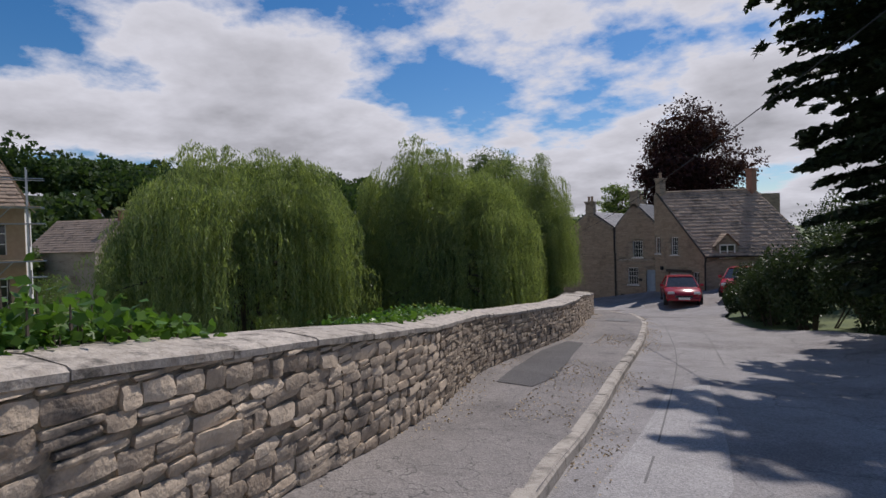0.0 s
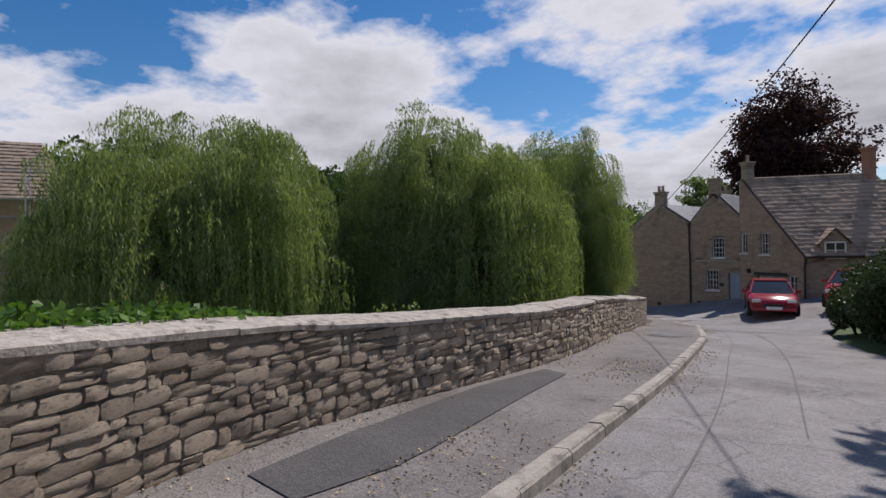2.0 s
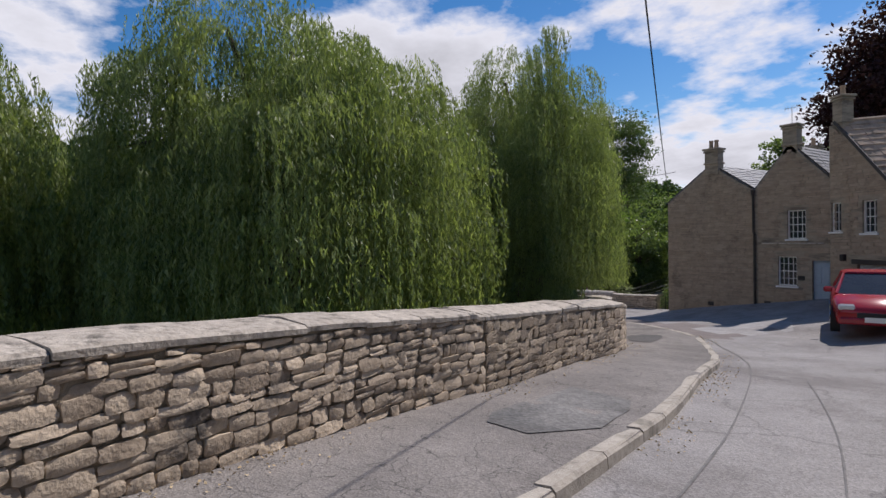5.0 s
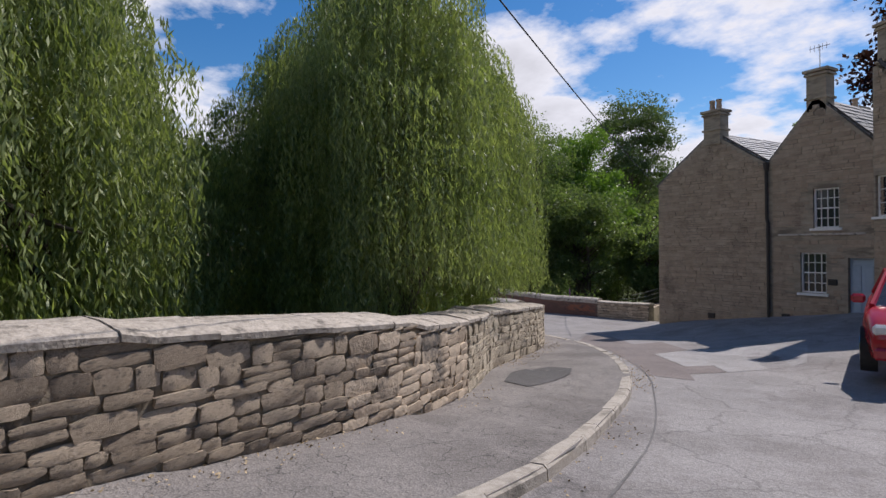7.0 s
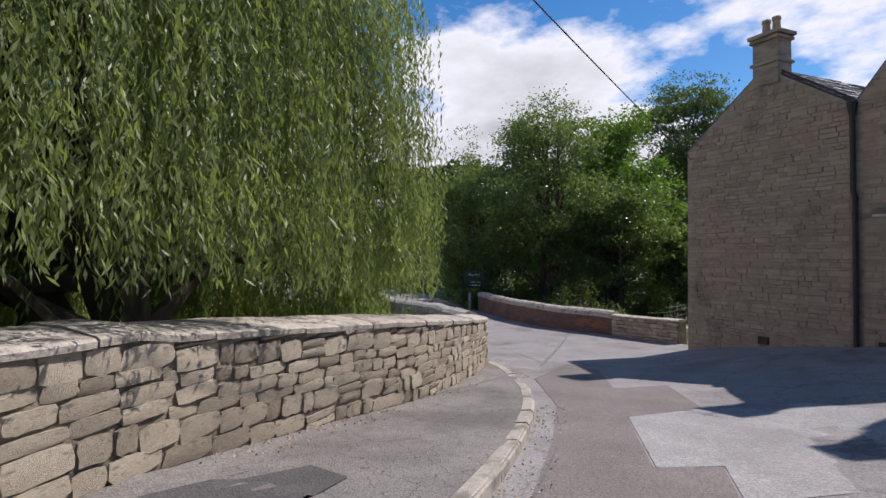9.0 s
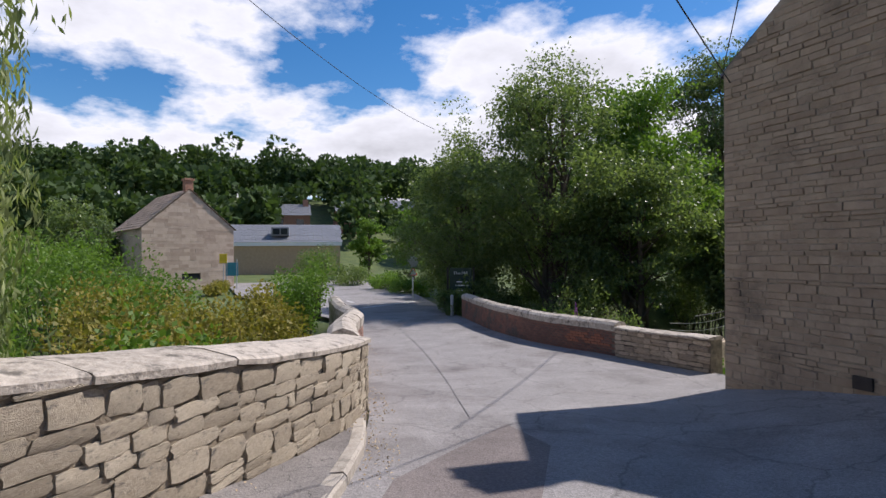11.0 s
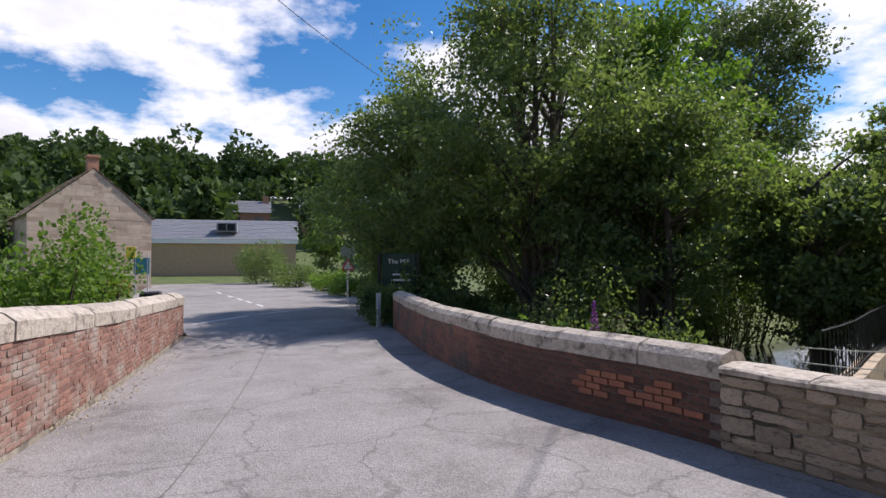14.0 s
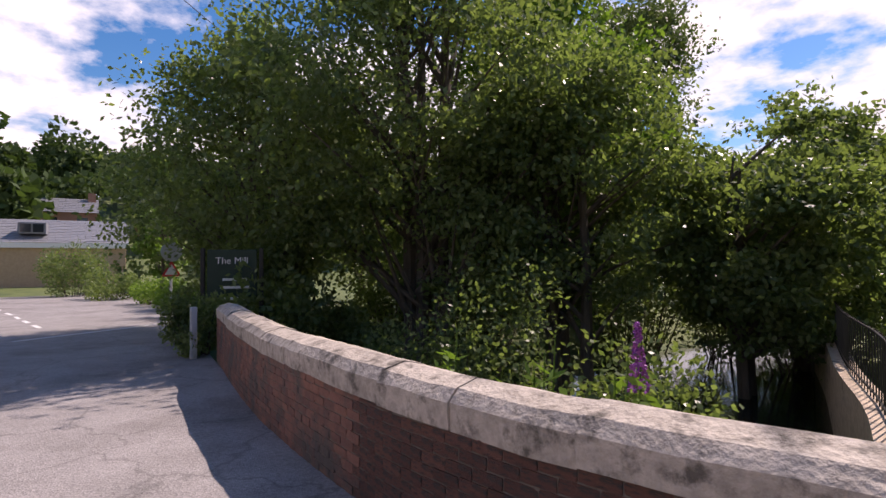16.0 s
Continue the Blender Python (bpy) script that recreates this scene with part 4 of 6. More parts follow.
for nm, bmx, mt in (("window_frame", boxes([((1.725, 0.09, 0.62), (0.95, 0.05, 0.05)), ((1.725, 0.09, 1.48), (0.95, 0.05, 0.05)), ((1.27, 0.09, 1.05), (0.05, 0.05, 0.9)), ((2.18, 0.09, 1.05), (0.05, 0.05, 0.9)), ((1.725, 0.09, 1.05), (0.05, 0.05, 0.9))]), WHITE), ("pane", boxes([((1.725, 0.12, 1.05), (0.9, 0.01, 0.86))]), GLASS)):
    part(nm, bmx, mt, fw)
ca, sa = math.cos(radians(58)), math.sin(radians(58))
e1, e2 = Vector((WL + 0.1, -0.12, 2.42)), Vector((WL + FX * ca + 0.1, FX * sa - 0.12, 2.42))
r1, r2 = Vector((0.2, 0.0, 5.95)), Vector((0.2 + 5.2 * ca, 5.2 * sa, 5.95))
plane_slabs([e1, e2, r2, r1], 20, 30, 0.022, ROOF, wing, "roof", rng)
v, f = tube([r1, e1], [0.06, 0.06], 4)
link_mesh("verge", v, f, PIPE, wing)
v, f = tube([r1, r2], [0.07, 0.07], 6)
link_mesh("ridge", v, f, ROOF, wing)
v, f = tubes([([e1, e1 + Vector((0, 0, -0.2)), (WL + 0.02, -0.07, 2.1), (WL + 0.02, -0.07, -0.4)], [0.06, 0.05, 0.04, 0.04]), ([e1, e2], [0.05, 0.05])], 7)
link_mesh("downpipe", v, f, PIPE, wing, "black downpipe and gutter")
chimney(wing, 0.3, 0.2, 5.3, 6.75, 0.36, 0.4, 1)
chimney(wing, 0.2 + 5.0 * ca, 5.0 * sa, 4.5, 7.1, 0.36, 0.4, 0, material=REDBRICKFAR)
part("back_wall", boxes([((1.2, 4.4, 2.4), (0.3, 5.6, 6.8), -32)]), HOUSE, wing)
dm = empty("dormer", (0, 0, 0), "", "")
dm.parent = wing
dm.matrix_local = pose(WL, 0, 0, 0, 0, 58) @ pose(-0.6, 0, 0)
part("dormer_cheek", poly_prism(bmesh.new(), [(1.15, 2.25), (2.15, 2.25), (2.15, 3.0), (1.65, 3.5), (1.15, 3.0)], 0.0, 1.1), HOUSE, dm)
part("dormer_frame", boxes([((1.65, -0.02, 2.35), (0.75, 0.05, 0.06)), ((1.65, -0.02, 3.0), (0.75, 0.05, 0.06)), ((1.3, -0.02, 2.68), (0.05, 0.05, 0.7)), ((2.0, -0.02, 2.68), (0.05, 0.05, 0.7)), ((1.65, -0.02, 2.68), (0.04, 0.05, 0.7)), ((1.65, -0.02, 2.68), (0.7, 0.04, 0.03))]), WHITE, dm)
part("pane", boxes([((1.65, -0.005, 2.68), (0.7, 0.012, 0.62))]), GLASS, dm)
for sgn in (-1, 1):
    plane_slabs([(1.65 + sgn * 0.62, -0.1, 2.92), (1.65 + sgn * 0.62, 1.2, 2.92), (1.65, 1.2, 3.58), (1.65, -0.1, 3.58)], 6, 6, 0.018, ROOF, dm, "dormer_roof", rng)

# ---------------------------------------------------------------- trees


def willow(loc, radius, height, tassels, seed, label, low=0.3, leaf=0.11, step=0.05, strands=34):
    """Weeping willow: leaning trunk, arching limbs, and hanging tassels of leafy twigs with gaps between them."""
    g = np.random.default_rng(seed)
    r = random.Random(seed)
    root = empty("willow_tree", loc, label, "tree", "riverside willows")
    ph = g.uniform(0, 6.28, 4)
    limbs = [([(0, 0, -0.6), (0.1, 0.05, height * 0.22), (0.05, 0.1, height * 0.42), (0, 0, height * 0.7)], [0.34, 0.27, 0.2, 0.06])]
    C, A = [], []
    for i in range(tassels):
        rim = i % 5 >= 3
        th = i * 2.39996 + g.normal(0, 0.15)
        q = g.uniform(0.86, 1.0) if rim else math.sqrt((i + 0.5) / tassels) * 0.95
        lump = 1 + 0.07 * math.sin(3 * th + ph[0]) + 0.05 * math.sin(5 * th + ph[1]) + 0.04 * math.sin(2 * th + ph[2] + 5 * q)
        dome = 0.52 + 0.48 * max(1 - q ** 2.6, 0) ** 0.55
        top = height * (g.uniform(0.3, 0.62) if rim else dome * lump * g.uniform(0.9, 1.03))
        cx, cy = math.cos(th) * q * radius * lump, math.sin(th) * q * radius * lump
        gap_ = dist_to(np.array([cx + loc[0]]), np.array([cy + loc[1]]), WALL)[0]
        if i % 6 == 0 and gap_ > 0.7:
            zb = height * r.uniform(0.2, 0.5)
            limbs.append(([(0, 0, zb), (cx * 0.4, cy * 0.4, zb + (top - zb) * 0.6), (cx * 0.75, cy * 0.75, top - 0.95), (cx * 0.95, cy * 0.95, top - 1.1)], [0.11, 0.07, 0.035, 0.012]))
        size = g.uniform(0.34, 0.72) * radius / 3.2
        if q > 0.55:
            end = low + height * (0.02 + 0.5 * g.uniform(0, 1) ** 2.1)
        else:
            end = top - g.uniform(0.25, 0.5) * height
        for j in range(int(strands * (0.6 if rim else 1.0))):
            rho, ps = math.sqrt(g.random()), g.uniform(0, 6.283)
            bx, by = cx + math.cos(ps) * rho * size, cy + math.sin(ps) * rho * size
            away = gap_ if gap_ > 1.8 else dist_to(np.array([bx + loc[0]]), np.array([by + loc[1]]), WALL)[0]
            if away < -0.2:
                continue
            z0 = top - 0.55 * size * rho ** 2 - abs(g.normal(0, 0.07))
            zend = end + rho * 0.35 + abs(g.normal(0, 0.45)) + (g.random() < 0.25) * g.uniform(0, 0.5) * (z0 - end)
            if away < 0.8:
                zend = max(zend, rz(bx + loc[0], by + loc[1]) + 1.15 - loc[2] + abs(g.normal(0, 0.3)))
            if z0 - zend < 0.35:
                continue
            n = max(6, int((z0 - zend) / step))
            u = np.linspace(0, 1, n)
            arch = 1 - np.exp(-u * 6)
            pull = 1 - 0.35 * u
            out = (0.2 + 0.35 * q) * g.uniform(0.4, 1.1)
            sway = g.normal(0, 0.09, 2)
            x = cx + math.cos(ps) * rho * size * pull + math.cos(th) * out * (arch - 0.8) + sway[0] * u * u + 0.03 * np.sin(u * 8 + ps)
            y = cy + math.sin(ps) * rho * size * pull + math.sin(th) * out * (arch - 0.8) + sway[1] * u * u + 0.03 * np.cos(u * 7 + ps)
            z = z0 + 0.22 * np.sin(np.clip(u * 8, 0, np.pi)) - (z0 - zend) * u
            C.append(np.stack([x, y, z], 1) + g.normal(0, 0.018, (n, 3)))
            A.append(np.c_[g.normal(0, 0.42, (n, 2)), -np.ones(n)])
    v, f = tubes(limbs, 7)
    link_mesh("trunk", v, f, BARK, root)
    C, A = np.concatenate(C), np.concatenate(A)
    v, f = leaves(C, A, leaf, leaf * 0.2, g)
    link_mesh("crown", v, f, WILLOW, root)
    return root


def tree(name, loc, height, radius, material, seed, n=14000, leaf=0.13, label="", low=0.22, lobes=38, squash=1.0, trunk_r=0.14, group="", stems=1, category="tree", taper=0.0):
    """Broadleaf tree: tapered trunk, forking limbs to every leaf clump, uneven crown of single leaves with gaps."""
    g = np.random.default_rng(seed)
    r = random.Random(seed)
    root = empty(name, loc, label, category, group)
    zc = height * (1 + low) / 2
    hz = height * (1 - low) / 2
    P = g.normal(size=(lobes, 3)); P /= np.linalg.norm(P, axis=1, keepdims=True)
    P *= (g.uniform(0.25, 1, lobes) ** 0.5)[:, None] * 0.82
    cen = np.stack([P[:, 0] * radius, P[:, 1] * radius, zc + P[:, 2] * hz], 1)
    if taper:
        k = 1 - taper * np.clip((cen[:, 2] - zc) / hz, -0.4, 1)
        cen[:, 0] *= k; cen[:, 1] *= k
    size = radius * g.uniform(0.2, 0.4, lobes)
    limbs = []
    for sidx in range(stems):
        ox, oy = r.uniform(-0.5, 0.5) * (stems > 1), r.uniform(-0.5, 0.5) * (stems > 1)
        limbs.append(([(ox, oy, -0.6), (ox * 1.2, oy * 1.1, height * 0.3), (ox * 1.4 + r.uniform(-0.15, 0.15), oy * 1.2, height * 0.6), (ox * 1.3, oy * 1.3, height * 0.78)], [trunk_r, trunk_r * 0.75, trunk_r * 0.45, trunk_r * 0.1]))
    for c in cen:
        st = limbs[r.randrange(stems)][0]
        zb = max(height * 0.12, min(c[2] - 0.3 * height * r.uniform(0.4, 1), height * 0.8))
        bx, by = np.interp(zb, [p[2] for p in st], [p[0] for p in st]), np.interp(zb, [p[2] for p in st], [p[1] for p in st])
        limbs.append(([(bx, by, zb), ((bx + c[0]) / 2, (by + c[1]) / 2, (zb + c[2]) / 2 + 0.02 * height * r.uniform(-0.3, 1)), tuple(c)], [trunk_r * 0.4, trunk_r * 0.22, trunk_r * 0.06]))
    v, f = tubes(limbs, 6)
    link_mesh("trunk", v, f, BARK, root)
    subs = lobes * 11
    sk = g.integers(lobes, size=subs)
    sd = g.normal(size=(subs, 3)); sd /= np.linalg.norm(sd, axis=1, keepdims=True)
    spray = cen[sk] + sd * (g.uniform(0.25, 1.1, subs) * size[sk])[:, None] * np.array([1.15, 1.15, 0.85 * squash])
    wide = radius * g.uniform(0.05, 0.12, subs)
    k = g.integers(subs, size=n)
    d = sd[k] + g.normal(0, 0.6, (n, 3))
    C = spray[k] + g.normal(size=(n, 3)) * wide[k][:, None] * np.array([1.0, 1.0, 0.5])
    v, f = leaves(C, d + g.normal(0, 0.8, d.shape) + np.array([0, 0, -0.3]), leaf, leaf * 0.6, g)
    link_mesh("crown", v, f, material, root)
    return root


def bush(name, loc, size, material, seed, n=3000, leaf=0.1, label="", category="bush", rz_=0.0, kind=""):
    """A leafy mound of single leaves on thin stems."""
    g = np.random.default_rng(seed)
    r = random.Random(seed)
    root = empty(name, loc, label, category, rz=rz_, kind=kind)
    lob = 16
    cen = np.stack([g.uniform(-0.7, 0.7, lob) * size[0], g.uniform(-0.7, 0.7, lob) * size[1], g.uniform(0.25, 0.8, lob) * size[2]], 1)
    k = g.integers(lob, size=n)
    d = g.normal(size=(n, 3)); d /= np.linalg.norm(d, axis=1, keepdims=True)
    C = cen[k] + d * (g.uniform(0, 1, n) ** 0.5)[:, None] * np.array([size[0] * 0.42, size[1] * 0.42, size[2] * 0.32])
    C[:, 2] = np.maximum(C[:, 2], 0.01)
    limbs = [([(c[0] * 0.3, c[1] * 0.3, -0.3), (c[0] * 0.7, c[1] * 0.7, c[2] * 0.6), tuple(c)], [0.025, 0.016, 0.005]) for c in cen]
    v, f = tubes(limbs, 5)
    link_mesh("woody_base", v, f, BARK, root)
    v, f = leaves(C, d + g.normal(0, 0.7, d.shape), leaf, leaf * 0.6, g)
    link_mesh("foliage", v, f, material, root)
    return root


def land(x, y):
    return float(land_z(np.array([float(x)]), np.array([float(y)]))[0])


for x, y, rad, top, tassels, seed, lf, st, lab in (
        (-2.6, -22.8, 3.65, 6.15, 210, 31, 0.12, 0.045, "tall weeping willow with yellow-green hanging curtains"),
        (0.1, -16.6, 3.2, 6.2, 230, 32, 0.10, 0.04, "broad weeping willow trailing down behind the wall"),
        (-0.4, -10.5, 2.95, 6.3, 230, 33, 0.085, 0.034, "weeping willow overhanging the roadside wall")):
    willow((x, y, land(x, y)), rad, top - land(x, y), tassels, seed, lab, leaf=lf, step=st, strands=40)

BANK = "riverside trees"
tree("alder_tree", (-16.5, 5.8, -2.2), 12.3, 3.6, ALDER, 41, n=46000, leaf=0.13, label="dense dark green riverside tree beside the bridge", low=0.08, lobes=70, stems=3, trunk_r=0.16, taper=0.45, group=BANK)
tree("alder_tree", (-20.2, 4.0, -1.6), 9.4, 3.4, ALDER, 42, n=36000, leaf=0.13, label="shady riverside tree leaning over the lane", low=0.02, lobes=60, stems=2, taper=0.3, group=BANK)
tree("alder_tree", (-14.6, 8.2, -2.2), 7.6, 2.6, ALDER, 49, n=28000, leaf=0.13, label="dark riverside tree with many stems", low=0.1, lobes=55, stems=3, group=BANK)
tree("sycamore_tree", (-17.6, 11.2, -1.8), 11.6, 3.6, LIGHTLEAF, 43, n=24000, leaf=0.18, label="fresh green tree behind the riverside trees", low=0.15, lobes=55, stems=2, group=BANK)
tree("poplar_tree", (-22.8, 21.9, -1.5), 16.5, 3.9, GREYLEAF, 44, n=24000, leaf=0.2, label="tall grey-green rounded tree beyond the river", low=0.25, lobes=55)
tree("alder_tree", (-12.4, 11.5, -2.4), 6.6, 2.2, ALDER, 45, n=30000, leaf=0.15, label="dark tree on the river bank beyond the gate", low=0.1, lobes=45, stems=2, group=BANK)
tree("alder_tree", (-5.2, 14.0, -1.6), 7.6, 2.8, ALDER, 46, n=12000, leaf=0.16, label="bank tree behind the house", low=0.1, lobes=40, stems=2, group=BANK)
tree("alder_tree", (-12.9, 15.5, -2.2), 7.4, 2.6, ALDER, 50, n=22000, leaf=0.16, label="leafy tree on the far river bank", low=0.02, lobes=45, stems=2, group=BANK)
tree("copper_beech", (1.4, 11.2, -0.2), 14.0, 3.9, BEECH, 47, n=46000, leaf=0.22, label="large dark purple copper beech behind the roofs", low=0.08, lobes=90)
tree("ash_tree", (-5.5, 16.0, -1.0), 9.6, 2.4, ALDER, 48, n=9000, leaf=0.2, label="green tree showing above the slate roofs", low=0.3, lobes=30)

# conifer and hedge on the verge


def conifer(loc, height, reach, seed):
    """Tall dark conifer: whorls of long limbs with flat drooping sprays, longest at mid height."""
    g = np.random.default_rng(seed)
    root = empty("conifer_tree", loc, "dark conifer with drooping sprays beside the lane", "tree")
    limbs = [([(0, 0, -0.5), (0, 0, height * 0.5), (0.05, 0, height)], [0.3, 0.2, 0.02])]
    C, A = [], []
    for i in range(480):
        h = 0.04 + 0.94 * (i / 480.0)
        z = height * h
        a = i * 2.4 + g.uniform(-0.4, 0.4)
        L = reach * np.interp(h, [0.03, 0.2, 0.34, 0.45, 0.75, 1.0], [0.62, 0.7, 0.9, 1.0, 0.6, 0.06]) * g.uniform(0.72, 1.1)
        d = np.array([math.cos(a), math.sin(a)])
        u = np.linspace(0, 1, 7)
        pts = np.c_[d[0] * L * u, d[1] * L * u, z + 0.18 * u * L - 0.22 * L * u ** 2]
        limbs.append(([tuple(p) for p in pts[::2]], [0.035, 0.024, 0.014, 0.004]))
        side = np.array([-d[1], d[0], 0])
        for b in range(int(9 * L) + 4):
            k = g.uniform(0.15, 1.0)
            o = np.array([np.interp(k, u, pts[:, j]) for j in range(3)])
            sgn = g.choice([-1, 1])
            bl = (0.25 + 0.55 * (1 - k)) * g.uniform(0.6, 1.2)
            bd = np.array([d[0], d[1], -0.25]) * 0.8 + side * sgn * g.uniform(0.3, 0.9)
            bd /= np.linalg.norm(bd)
            m = int(46 * bl) + 10
            w = g.uniform(0, 1, m)
            C.append(o + bd * (w * bl)[:, None] + np.c_[np.zeros((m, 2)), -0.2 * bl * w * w] + g.normal(0, 0.03, (m, 3)))
            A.append(bd + g.normal(0, 0.45, (m, 3)))
    v, f = tubes(limbs, 6)
    link_mesh("trunk", v, f, BARK, root)
    v, f = leaves(np.concatenate(C), np.concatenate(A), 0.17, 0.075, g)
    link_mesh("crown", v, f, YEW, root)


conifer((14.1, -19.6, rz(14.1, -19.6)), 14.5, 4.1, 51)
conifer((15.8, -15.6, rz(15.8, -15.6)), 13.0, 3.4, 52)
HEDGES = [(8.75, -10.7, 0.8, 1.0, 1.45, 10, HEDGELEAF), (9.2, -12.3, 0.85, 1.2, 1.6, 18, HEDGELEAF), (9.9, -14.1, 0.95, 1.3, 1.75, 22, HEDGELEAF), (10.9, -15.9, 1.0, 1.3, 1.9, 38, HEDGELEAF), (12.3, -17.3, 1.1, 1.3, 2.0, 45, HEDGELEAF), (13.6, -19.4, 1.0, 1.4, 2.0, 20, HEDGELEAF)]
for i, (x, y, sx, sy, sz, ang, mt) in enumerate(HEDGES):
    bush("hedge", (x, y, rz(x, y) - 0.12), (sx, sy, sz), mt, 60 + i, n=15000, leaf=0.085, label="rounded evergreen hedge beside the lane", category="hedge", rz_=ang)
for i, (x, y, sz) in enumerate([(11.5, -10.5, 3.2), (11.0, -6.5, 3.6), (13.2, -13.0, 4.2), (12.0, -2.5, 4.0)]):
    bush("shrub", (x, y, rz(x, y) - 0.1), (1.4, 1.6, sz), HEDGELEAF, 80 + i, n=6500, leaf=0.1, label="tall leafy garden shrub behind the hedge")

# ---------------------------------------------------------------- far woods, cottages and sheds
def far_woods():
    g = np.random.default_rng(71)
    C, A, S = [], [], []
    n = 0
    for i in range(700):
        x, y = g.uniform(-225, -74), g.uniform(-190, 190)
        z = land(x, y)
        h, w = g.uniform(9, 15), g.uniform(4.5, 7.5)
        m = 560
        d = g.normal(size=(m, 3)); d /= np.linalg.norm(d, axis=1, keepdims=True)
        k = g.integers(9, size=m)
        cen = np.clip(g.normal(0, 0.32, (9, 3)), -0.6, 0.6) * np.array([w, w, h * 0.34]) + np.array([0, 0, h * 0.52])
        C.append(cen[k] + d * np.array([w * 0.42, w * 0.42, h * 0.2]) * g.uniform(0.75, 1, m)[:, None] + np.array([x, y, z]))
        A.append(d + g.normal(0, 0.6, (m, 3)))
    v, f = leaves(np.concatenate(C), np.concatenate(A), 1.15, 0.9, g)
    tagged(link_mesh("woodland", v, f, FARLEAF), "dense deciduous wood covering the far hillside", "woodland", kind="stuff")


far_woods()


def cottage(name, loc, rot, wid, dep, eave, ridge, wall_mat, roof_mat, label, chim=True, windows=(), group=""):
    h = empty(name, loc, label, "house", group, rz=rot)
    holes = [(x, x + w, z, z + hh) for x, z, w, hh in windows]
    cut_wall([(-wid / 2, -1.5), (wid / 2, -1.5), (wid / 2, eave), (0, ridge), (-wid / 2, eave)], holes, 0, 0.3, wall_mat, h)
    for sg in (-1, 1):
        part("side_wall", boxes([((sg * (wid / 2 - 0.15), dep / 2 + 0.3, (eave - 1.5) / 2), (0.3, dep, eave + 1.5))]), wall_mat, h)
    for sg in (-1, 1):
        plane_slabs([(sg * (wid / 2 + 0.2), -0.1, eave - 0.1), (sg * (wid / 2 + 0.2), dep, eave - 0.1), (0, dep, ridge + 0.08), (0, -0.1, ridge + 0.08)], 14, 12, 0.03, roof_mat, h, "roof", random.Random(9))
    for x, z, w, hh in windows:
        part("window", boxes([((x + w / 2, 0.12, z + hh / 2), (w, 0.02, hh))]), GLASS, h)
    if chim:
        part("chimney", boxes([((0, 0.35, ridge + 0.35), (0.6, 0.6, 1.1)), ((0, 0.35, ridge + 0.8), (0.75, 0.75, 0.15))], 0.01), REDBRICKFAR, h)
    return h


COTTAGE = mat("pale_cottage_stone", (0.42, 0.33, 0.26), (0.56, 0.45, 0.36), scale=1.2, bump=0.7, fine=8, stretch=(1, 1, 3), c=(0.30, 0.22, 0.17), cscale=0.6)
cot = cottage("gabled_cottage", (-45.0, -8.7, -1.6), 110, 6.8, 9, 5.0, 8.0, COTTAGE, ROOF, "pale stone cottage with a steep gable and brick chimney", windows=((-0.6, 1.0, 1.4, 0.5),))
facing(cot, [(-3.4, -1.0), (3.4, -1.0), (3.4, 4.95), (0.05, 7.9), (-0.05, 7.9), (-3.4, 4.95)], [(-0.6, 0.8, 1.0, 1.5)], 26, 0.26, 0.6, mat("cottage_facing_stone", (0.33, 0.24, 0.18), (0.60, 0.48, 0.38), scale=2, bump=0.7, fine=12, rand=-0.6))
shed = empty("long_shed", (-66.0, -1.0, -1.2), "low brick building with grey roof and white fascia", "building", rz=82)
part("wall", boxes([((0, 2.0, 1.8), (16, 4, 3.6))]), TANBRICK, shed)
part("fascia", boxes([((0, -0.15, 3.7), (16.4, 0.3, 0.45))]), WHITE, shed, "white fascia board")
plane_slabs([(-8.3, -0.3, 3.9), (8.3, -0.3, 3.9), (8.3, 4.5, 6.2), (-8.3, 4.5, 6.2)], 14, 30, 0.03, SLATE, shed, "roof", random.Random(3))
sl = part("rooflight", boxes([((1.0, 1.2, 5.2), (2.0, 1.6, 1.0))], 0.02), SLATE, shed)
part("pane", boxes([((0.55, 0.36, 5.2), (0.75, 0.06, 0.7))]), GLASS, sl)
part("pane", boxes([((1.45, 0.36, 5.2), (0.75, 0.06, 0.7))]), GLASS, sl)
for i, (x, y, w) in enumerate([(-92, 4, 6.5), (-96, 16, 7.0), (-98, 26, 7.0), (-88, -40, 8), (-90, -52, 8)]):
    t = empty("terrace_house", (x, y, land(x, y) - 0.5), "small red brick house on the hillside", "house", "hillside houses", rz=85)
    cut_wall([(-w / 2, -1), (w / 2, -1), (w / 2, 4.6), (-w / 2, 4.6)], [(-w / 4 - 0.6, -w / 4 + 0.6, 2.6, 3.9), (w / 4 - 0.6, w / 4 + 0.6, 2.6, 3.9), (-w / 4 - 0.6, -w / 4 + 0.6, 0.4, 1.8), (w / 4 - 0.6, w / 4 + 0.6, 0.4, 1.8)], 0, 0.3, REDBRICKFAR, t)
    for wx in (-w / 4, w / 4):
        for wz in (1.1, 3.25):
            part("window", boxes([((wx, 0.1, wz), (1.2, 0.04, 1.4))]), GLASS, t)
    part("side_wall", boxes([((0, 3.2, 2.0), (w, 5.6, 5.2))]), REDBRICKFAR, t)
    plane_slabs([(-w / 2 - 0.2, -0.3, 4.5), (w / 2 + 0.2, -0.3, 4.5), (w / 2 + 0.2, 3, 6.6), (-w / 2 - 0.2, 3, 6.6)], 8, 10, 0.04, SLATE, t, "roof", random.Random(i))
    part("chimney", boxes([((w / 2 - 0.6, 2.6, 6.6), (0.9, 0.6, 1.6))]), REDBRICKFAR, t)

